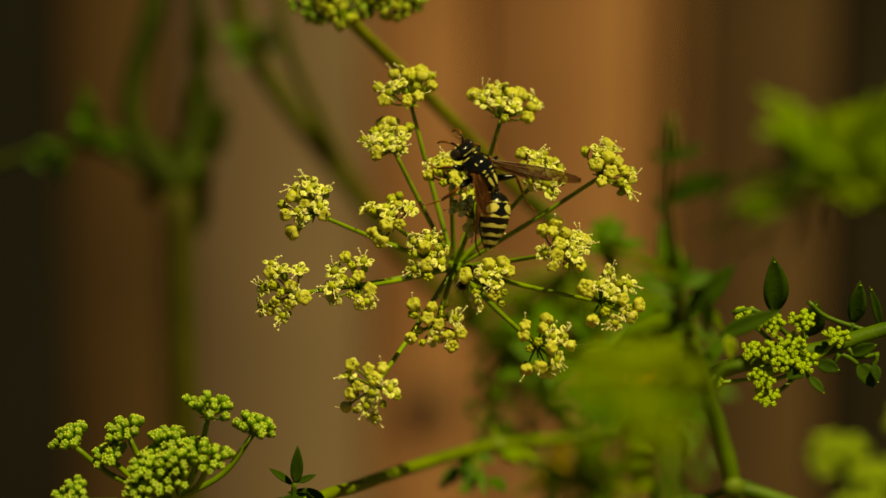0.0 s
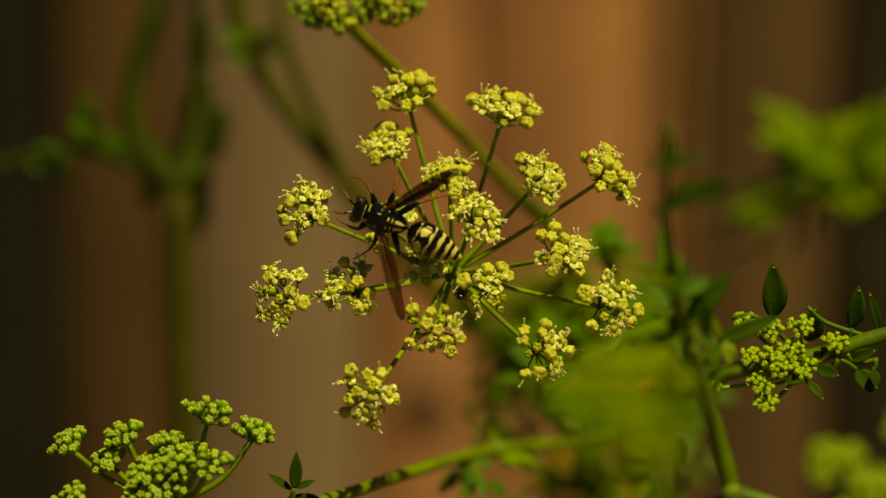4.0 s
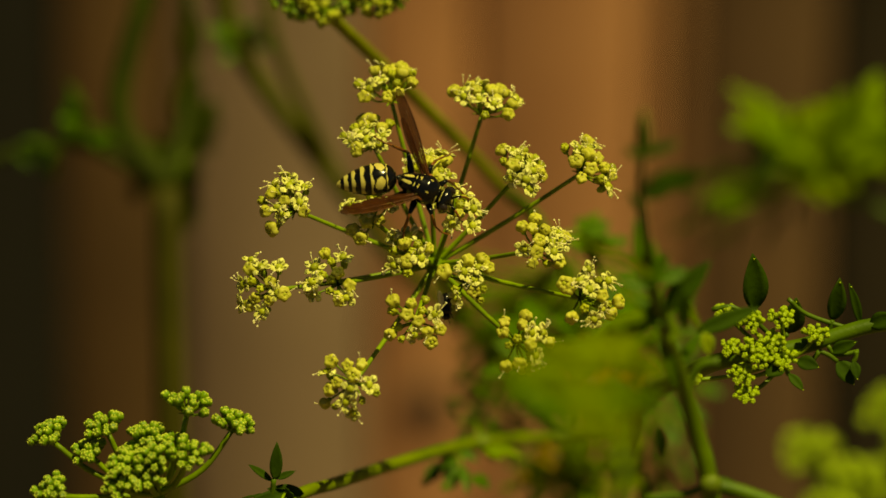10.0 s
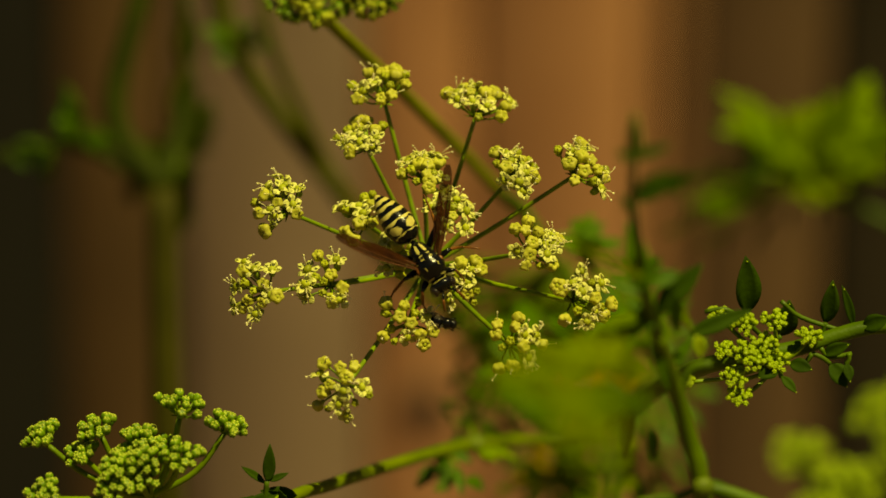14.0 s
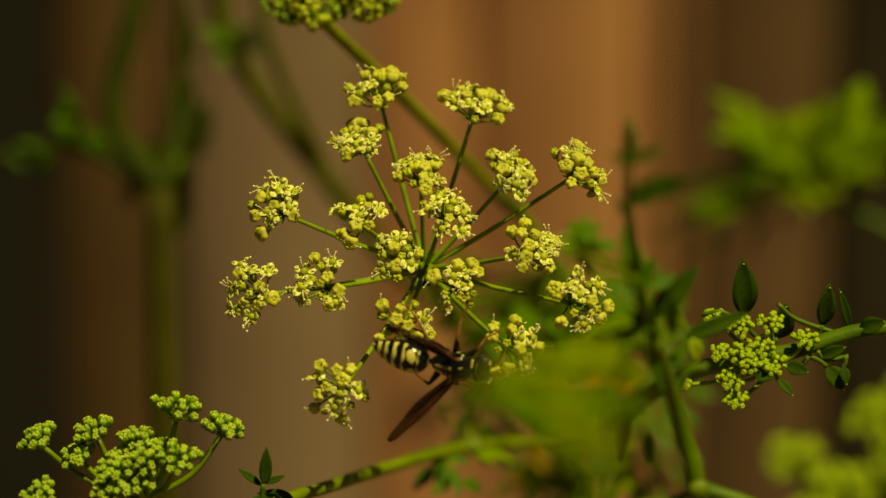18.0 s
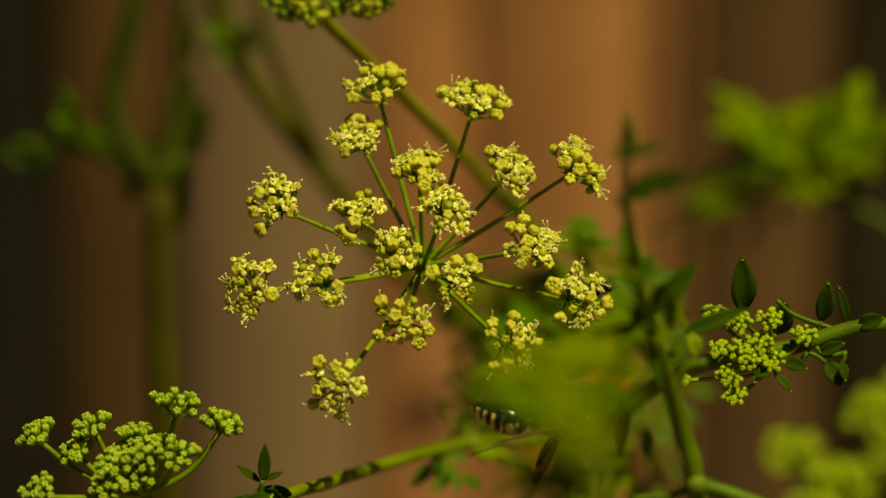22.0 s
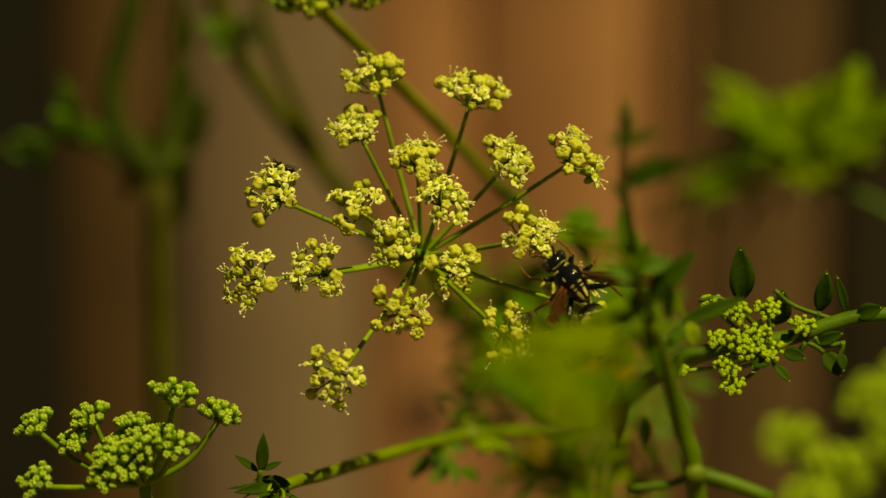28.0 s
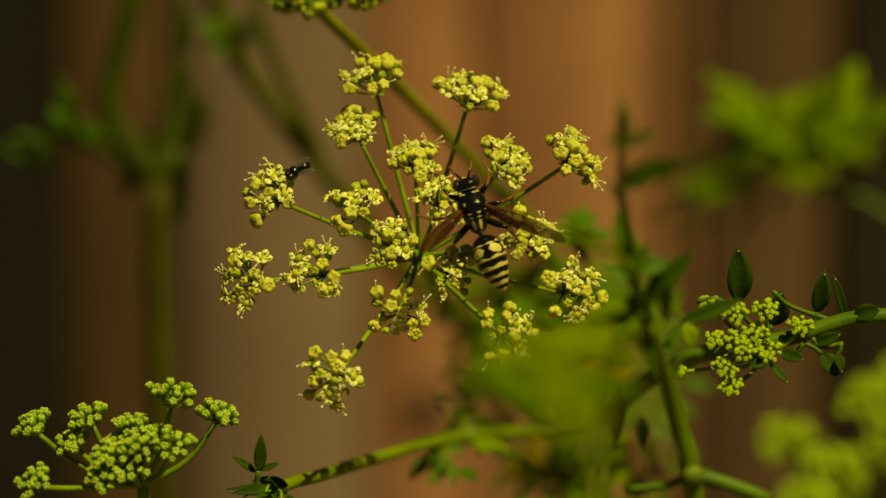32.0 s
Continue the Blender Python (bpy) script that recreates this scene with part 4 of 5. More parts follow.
def across(v):
    """The angle from the back's midline, 0 on top to 1 below, with its side."""
    a = v if v <= 0.5 else v - 1
    return a * 2


def wasp(name, label):
    """A paper wasp 16 mm long: its head looks along x, its back is up."""
    w = thing(name, (0, 0, 0), label, "wasp", "paper wasps")

    def thorax_marks(u, v):
        x, b = -2.7 + u * 5.4, abs(across(v))
        spots = ((2.20, 0.30, 0.065, 0.20), (0.95, 0.15, 0.15, 0.022), (1.05, 0.46, 0.17, 0.03), (-0.28, 0.12, 0.13, 0.055), (-0.15, 0.31, 0.10, 0.028),
                 (-0.82, 0.12, 0.10, 0.050), (-1.72, 0.11, 0.60, 0.055), (0.40, 0.60, 0.20, 0.04), (-1.0, 0.60, 0.30, 0.05))
        return 1 if any(((x - cx) / rx) ** 2 + ((b - ca) / ra) ** 2 < 1 for cx, ca, rx, ra in spots) else 0

    part("thorax", body_lathe([(-2.7, 0.40, 0.40, -0.15), (-2.3, 0.95, 0.90, -0.02), (-1.4, 1.30, 1.28, 0.1), (-0.3, 1.62, 1.58, 0.22), (0.9, 1.92, 1.78, 0.25), (1.9, 1.55, 1.34, 0.05),
                               (2.4, 1.05, 0.90, -0.05), (2.7, 0.35, 0.35, -0.1)], 80, thorax_marks), [BLACK, YELLOW], w)
    for sgn in (-1, 1):
        part("wing_cover", Shape().ball((0.62, sgn * 1.55, 0.95), 0.42, 0.28, 0.22, rings=6, sides=10), AMBER, w)
    abdomen = part("abdomen", Shape().tube([(-2.5, 0, -0.15), (-2.9, 0, -0.2), (-3.4, 0, -0.12)], [0.40, 0.26, 0.46], 12), BLACK, w)
    # abdomen: six plates, each slightly over the next
    length, start = 7.8, -3.3
    edges = (0.0, 0.16, 0.42, 0.59, 0.74, 0.87, 1.0)

    def girth(t):
        return 2.02 * (math.sin(math.pi * t ** 0.64) ** 0.66 if 0 < t < 1 else 0) + 0.05

    for i in range(6):
        t0, t1 = edges[i], edges[i + 1]

        def bands(u, v, i=i):
            a = abs(across(v))
            # No bands past here: the belly is painted black to carry its shade.
            if a > 0.47:
                return 0
            wave = 0.05 * math.cos(a * 20) + 0.05 * math.exp(-(a / 0.05) ** 2)
            if i == 0:
                return 1 if u > 0.86 + 0.05 * math.cos(a * 26) and 0.02 < a < 0.38 else 0
            if i == 1:
                if ((u - 0.36 - 0.5 * (a - 0.21)) / 0.31) ** 2 + ((a - 0.21) / 0.14) ** 2 < 1:
                    return 1
                return 1 if 0.80 + wave < u < 0.97 else 0
            return 1 if (0.58 if i < 4 else 0.45) + wave < u < 0.95 and (i < 5 or a < 0.4) else 0

        rows = []
        for k in range(19):
            u = k / 18
            t = t0 + (t1 - t0) * u
            r = girth(max(t, 0.012)) * (1 + 0.04 * u if i < 5 else 1)
            x = start - t * length
            rows.append([(x, r * math.sin(2 * math.pi * j / 80), r * 0.92 * math.cos(2 * math.pi * j / 80) - 0.05 - 0.9 * t * t) for j in range(80)])
        part("abdomen_plate", Shape().grid(rows, True, bands, True), [BLACK, YELLOW], abdomen)

    head = part("head", Shape().ball((3.25, 0, -0.25), 0.88, 1.66, 1.36, rings=14, sides=28), BLACK, w)
    part("collar", Shape().tube([(2.4, 0, -0.1), (2.9, 0, -0.15)], [0.65, 0.5], 10), BLACK, w)
    part("brow_line", Shape().tube([(2.74, 1.0 * math.sin(a), 0.50 + 0.32 * math.cos(a * 1.2)) for a in np.linspace(-1.15, 1.15, 9)], 0.05, 6), YELLOW, head)
    part("face_shield", Shape().ball((4.0, 0, -0.75), 0.25, 0.75, 0.55, rings=6, sides=12), YELLOW, head)
    for sgn in (-1, 1):
        part("eye", Shape().ball((3.50, sgn * 1.18, -0.15), 0.70, 0.58, 0.98, rings=10, sides=18), EYE, head)
        part("mandible", Shape().ball((3.95, sgn * 0.32, -1.25), 0.32, 0.20, 0.42, rings=5, sides=8), BLACK, head)
        ant = [(3.9, sgn * 0.32, 0.05), (4.4, sgn * 0.65, 0.45), (4.9, sgn * 0.95, 0.45), (5.5, sgn * 1.25, 0.05), (5.85, sgn * 1.35, -0.7), (5.9, sgn * 1.3, -1.4)]
        line = bent(ant, 3)
        part("antenna", Shape().tube(line[:7], [0.14] * 7, 7), BLACK, head)
        part("antenna_tip", Shape().tube(line[6:], [0.15] * (len(line) - 7) + [0.10], 7), AMBER, head)

    def wing(root, sgn, angle, lift, size, wide, name):
        s = Shape()
        a, n = radians(angle), 16
        along = Vector((-math.cos(a) * math.cos(lift), sgn * math.sin(a) * math.cos(lift), math.sin(lift)))
        flat = Vector((math.sin(a), sgn * math.cos(a), 0)).normalized()
        up = along.cross(flat).normalized() * sgn
        rows, rim, rng = [], [], random.Random(round(size * 10) + sgn)
        # the wing is folded lengthwise like a fan
        steps = [-1 + k / 8 for k in range(17)]
        folds = [(0.13 if k % 2 else -0.05) * rng.uniform(0.5, 1.5) if 0 < k < 16 else 0 for k in range(17)]
        for i in range(n + 1):
            u = i / n
            c = Vector(root) + along * size * u + up * 0.25 * math.sin(u * 3.14)
            h = wide * (0.16 + 0.84 * math.sin(min(1.0, u * 1.12) ** 1.25 * 2.55) ** 0.8 if u < 0.86 else 0.16 + 0.84 * math.sin(min(1.0, 0.86 * 1.12) ** 1.25 * 2.55) ** 0.8 * math.sqrt(max(0.0, 1 - ((u - 0.86) / 0.145) ** 2)))
            row = [c + flat * h * k * 0.5 + up * (fold * (1.1 - 0.3 * u)) for k, fold in zip(steps, folds)]
            rows.append([p + up * 0.018 for p in row] + [p - up * 0.018 for p in row[::-1]])
            rim.append(row)
        ob = part(name, s.grid(rows, True, 0, True), WING, w)
        part("vein", Shape().tube([r[16] for r in rim[:-1]], taper(0.11, 0.05, n), 5), VEIN, ob)
        part("vein", Shape().tube([r[10] for r in rim[:13]], taper(0.08, 0.03, 13), 5), VEIN, ob)
        part("vein", Shape().tube([r[5] for r in rim[:11]], taper(0.07, 0.03, 11), 5), VEIN, ob)

    for sgn in (-1, 1):
        wing((0.5, sgn * 1.35, 1.0), sgn, 40, 0.36, 12.2, 1.65, "forewing")
        wing((-0.1, sgn * 1.2, 0.86), sgn, 39, 0.355, 8.2, 0.95, "hindwing")
        for root, knee, shin, foot, toe in (
                ((1.5, 0.8, -1.1), (2.6, 2.4, -0.4), (3.6, 2.9, -2.6), (4.6, 2.9, -3.6), (5.4, 2.7, -3.9)),
                ((0.1, 1.0, -1.3), (0.2, 3.4, -0.5), (0.4, 5.0, -3.0), (1.0, 6.1, -4.1), (1.6, 6.9, -4.3)),
                ((-1.2, 0.9, -1.2), (-3.0, 3.4, 0.1), (-5.0, 4.3, -2.8), (-6.3, 4.7, -4.2), (-7.6, 5.0, -4.5))):
            side = lambda p: (p[0], sgn * p[1], p[2])
            leg = part("leg", Shape().ball(side(root), 0.55, 0.5, 0.55, rings=6, sides=10), BLACK, w)
            part("thigh", Shape().tube(bent([side(root), side(knee)], 4), [0.28, 0.42, 0.42, 0.32, 0.20], 9), BLACK, leg)
            part("shin", Shape().tube(bent([side(knee), side(shin)], 3), [0.15, 0.19, 0.2, 0.16], 8), AMBER, leg)
            part("foot", Shape().tube(bent([side(shin), side(foot), side(toe)], 3), [0.12, 0.1, 0.12, 0.09, 0.11, 0.08, 0.12], 7), AMBER, leg)
    # thorax, head and legs are a little longer and broader than they are built above
    for ob in w.children_recursive:
        if not ob.name.startswith(("abdomen_plate", "forewing", "hindwing", "vein")):
            ob.data.transform(Matrix.Diagonal((1.09, 1.07, 1.04, 1)))
    return w


feeding_wasp = wasp("paper_wasp", "black and yellow paper wasp with amber wings feeding on the flowers")
flying_wasp = wasp("paper_wasp", "black and yellow paper wasp in flight past the flowers")


def small_bee(name, label):
    """A black solitary bee about 4.5 mm long."""
    b = thing(name, (0, 0, 0), label, "bee")
    part("thorax", Shape().ball((0, 0, 0), 0.95, 0.9, 0.85, rings=8, sides=14), BLACK, b)
    part("abdomen", Shape().ball((-1.55, 0, -0.1), 1.2, 0.88, 0.8, rings=9, sides=14), BLACK, b)
    head = part("head", Shape().ball((1.1, 0, -0.1), 0.5, 0.78, 0.68, rings=8, sides=12), BLACK, b)
    for sgn in (-1, 1):
        part("eye", Shape().ball((1.15, sgn * 0.48, 0.0), 0.3, 0.24, 0.42, rings=6, sides=9), EYE, head)
        part("antenna", Shape().tube([(1.4, sgn * 0.18, 0.1), (1.8, sgn * 0.4, 0.35), (2.3, sgn * 0.5, 0.1)], 0.05, 5), BLACK, head)
        s = Shape()
        s.leaf((0.1, sgn * 0.5, 0.5), (-3.0, sgn * 1.1, 0.75), (0, 0, 1), 1.0, fold=0.02, droop=0, thick=0.03, shape=1.3)
        part("wing", s, FLY_WING, b)
        for x, o in ((0.4, 0.8), (-0.1, 0.0), (-0.5, -0.9)):
            part("leg", Shape().tube([(x, sgn * 0.4, -0.4), (x + o * 0.4, sgn * 0.8, -0.3), (x + o * 0.8, sgn * 0.95, -0.9), (x + o, sgn * 1.0, -1.1)], [0.14, 0.12, 0.1, 0.06], 5), BLACK, b)
    for ob in b.children_recursive:
        ob.data.transform(Matrix.Scale(0.84, 4))
    return b


bee = small_bee("small_bee", "tiny black bee crawling on the flower clusters")


def motions():
    walk(feeding_wasp, [
        (0.00, pose(0.00095, 0.00038, 0.76104, -30.2, -46.4, 157.1)),
        (0.50, pose(-0.00189, 0.00036, 0.76114, -41.4, -28.3, 178.0)),
        (1.00, pose(-0.00124, 0.00021, 0.76095, -33.0, -40.9, 161.1)),
        (1.50, pose(-0.00209, 0.00073, 0.76218, -42.5, -38.7, 173.6)),
        (2.00, pose(-0.00364, 0.00055, 0.76231, -47.3, -42.9, 170.9)),
        (2.50, pose(-0.00401, 0.00053, 0.76244, -56.0, -31.8, 176.3)),
        (3.00, pose(-0.00744, -0.00258, 0.75868, -85.9, -11.6, -176.1)),
        (3.50, pose(-0.01000, -0.00378, 0.75668, -96.2, -15.3, -177.4)),
        (4.50, pose(-0.01184, -0.00313, 0.75669, -68.4, -21.7, 171.7)),
        (5.50, pose(-0.01226, -0.00223, 0.75737, -68.9, -18.0, 173.0)),
        (6.00, pose(-0.01322, 0.00001, 0.76004, -75.9, -52.7, 133.5)),
        (6.50, pose(-0.01377, 0.00145, 0.76228, -19.1, -77.9, 97.4)),
        (7.00, pose(-0.01318, 0.00147, 0.76206, 26.6, -58.2, 17.6)),
        (7.50, pose(-0.01076, 0.00263, 0.76319, 41.6, -23.5, -0.4)),
        (8.00, pose(-0.00964, 0.00218, 0.76224, 43.6, -25.2, 0.3)),
        (8.50, pose(-0.00811, 0.00253, 0.76278, 43.5, -20.3, -1.4)),
        (9.00, pose(-0.00725, 0.00249, 0.76244, 41.8, -5.8, 2.0)),
        (9.50, pose(-0.00570, 0.00151, 0.76035, 49.6, 10.6, -4.0)),
        (10.00, pose(-0.00434, -0.00001, 0.75862, 50.2, 22.9, -9.0)),
        (10.50, pose(-0.00545, -0.00026, 0.75813, 49.9, 36.1, -15.6)),
        (11.00, pose(-0.00526, -0.00051, 0.75725, 55.0, 41.0, -18.6)),
        (11.50, pose(-0.00430, -0.00089, 0.75708, 55.4, 34.6, -14.6)),
        (12.00, pose(-0.00208, -0.00132, 0.75659, 52.9, 35.9, -15.4)),
        (12.50, pose(-0.00224, -0.00300, 0.75431, 49.6, 47.3, -23.3)),
        (13.00, pose(-0.00332, -0.00319, 0.75387, 44.3, 56.0, -32.7)),
        (13.50, pose(-0.00282, -0.00441, 0.75248, 26.1, 59.9, -53.5)),
        (14.00, pose(-0.00256, -0.00601, 0.75083, 41.9, 46.0, -36.3)),
        (14.50, pose(-0.00148, -0.00671, 0.75033, 24.4, 56.7, -55.7)),
        (15.50, pose(-0.00478, -0.01019, 0.74606, 6.2, 53.6, -83.7)),
        (16.50, pose(-0.00784, -0.01304, 0.74338, -40.8, 63.2, -134.0)),
        (17.00, pose(-0.00475, -0.01507, 0.74148, 44.2, 36.1, -55.4)),
        (17.50, pose(-0.00239, -0.01537, 0.74195, 105.9, 17.9, -15.9)),
        (18.00, pose(0.00142, -0.01707, 0.74136, 107.2, 3.2, -9.7)),
        (18.50, pose(0.00443, -0.01750, 0.74068, 107.7, 0.4, -8.7)),
        (19.00, pose(0.00679, -0.01846, 0.73994, 114.4, -3.2, -25.5)),
        (19.50, pose(0.00794, -0.01888, 0.73929, 112.9, -0.1, -26.7)),
        (20.00, pose(0.00957, -0.02320, 0.73583, 123.8, -3.3, -30.8)),
        (20.50, pose(0.00928, -0.02300, 0.73665, 122.7, -1.7, -31.5)),
        (21.00, pose(0.00867, -0.02433, 0.73609, 121.8, 2.2, -26.6)),
        (21.50, pose(0.01007, -0.02413, 0.73551, 123.4, -0.4, -23.3)),
        (22.00, pose(0.01419, -0.02256, 0.73496, 145.9, -6.9, -10.3)),
        (22.50, pose(0.01488, -0.02088, 0.73697, 126.6, -19.1, -1.8)),
        (23.00, pose(0.01862, -0.01800, 0.73895, 119.0, -48.4, 10.7)),
        (23.50, pose(0.01891, -0.01783, 0.73943, 118.7, -49.1, 11.1)),
        (24.00, pose(0.01925, -0.01683, 0.74037, 108.6, -46.1, 22.2)),
        (24.50, pose(0.01911, -0.01679, 0.74105, 108.5, -46.1, 22.3)),
        (25.00, pose(0.02062, -0.02096, 0.73805, 88.6, -49.3, 11.3)),
        (25.50, pose(0.02367, -0.01864, 0.74004, 134.9, -29.2, -17.6)),
        (26.50, pose(0.02199, -0.01611, 0.74313, 147.1, -62.4, -53.2)),
        (27.50, pose(0.02165, -0.01291, 0.74620, -47.8, -69.4, 147.2)),
        (28.00, pose(0.01698, -0.01031, 0.74792, -48.7, -45.9, 158.1)),
        (28.50, pose(0.01577, -0.00914, 0.74948, -41.0, -57.3, 145.8)),
        (29.00, pose(0.01571, -0.00893, 0.75003, -40.3, -57.8, 145.0)),
        (29.50, pose(0.01527, -0.00892, 0.74970, -40.7, -59.0, 143.1)),
        (30.00, pose(0.01387, -0.00854, 0.75038, -40.8, -59.0, 143.2)),
        (30.50, pose(0.01172, -0.00580, 0.75321, -46.4, -56.1, 157.3)),
        (31.00, pose(0.00971, -0.00481, 0.75384, -45.2, -55.4, 148.5)),
        (31.50, pose(0.00915, -0.00436, 0.75488, -55.0, -64.3, 155.9)),
        (32.00, pose(0.00469, -0.00385, 0.75554, -37.4, -64.6, 130.3)),
    ])
    # the feeding wasp opens and closes its wings, bends its abdomen and steps with its legs
    spread_left = ((0, -6), (0.5, 0), (1, -12), (1.5, -6), (2, -12), (2.5, -18), (3, 20), (3.5, 16), (5.5, 10), (6, 15), (6.5, 1), (7, -10), (7.5, -6), (8, -4), (8.5, -1), (9, -3), (9.5, 2), (10, 3), (10.5, -12), (11, -8), (11.5, -7), (12, -9), (12.5, -12), (13, -15), (13.5, -19), (14, 0), (14.5, -18), (16.5, -16), (17, 37), (17.5, -17), (18, 4), (18.5, 30), (19, 1), (19.5, -8), (20, -10), (20.5, -10), (21, -10), (21.5, -10), (22, -10), (22.5, 19), (23, 23), (23.5, 20), (24, 4), (24.5, -3), (25, -25), (27.5, 18), (28, 18), (28.5, 8), (29, 12), (29.5, 15), (30, 18), (30.5, 23), (31, 24), (31.5, 36), (32, 22))
    # roll and pitch of the left wing where it is held up
    roll_left = ((0, -10), (1.5, -10), (2, 10), (2.5, 10), (3, 0), (25, 0), (27.5, 20), (29, 20), (29.5, 25), (30, 20), (30.5, 12), (31.5, 10), (32, 24))
    pitch_left = ((0, 40), (0.5, 40), (1, 22), (1.5, 40), (2.5, 40), (3, 8), (3.5, 0), (25, 0), (27.5, 30), (28, 30), (28.5, 20), (32, 20))
    spread_right = ((0, -7), (0.5, -12), (1, 3), (1.5, -5), (2, -1), (2.5, -6), (3, 5), (3.5, 16), (5.5, 5), (6, 45), (6.5, 11), (7, 22), (7.5, 8), (8, 9), (8.5, 7), (9, 5), (9.5, 3), (10, 3), (10.5, 8), (11, 7), (11.5, 5), (12, 4), (12.5, 3), (13, 5), (13.5, 8), (14, -2), (14.5, 13), (16.5, 9), (17, 21), (17.5, 2), (18, 5), (18.5, -12), (19, 10), (19.5, 10), (20, 28), (20.5, 26), (21, 26), (21.5, 26), (22, 22), (22.5, 21), (23, -5), (23.5, -5), (24, 1), (24.5, 1), (25, 42), (27.5, 23), (28, 0), (28.5, 13), (29, 14), (29.5, 8), (30, 4), (30.5, 14), (31, 12), (31.5, 24), (32, 10))
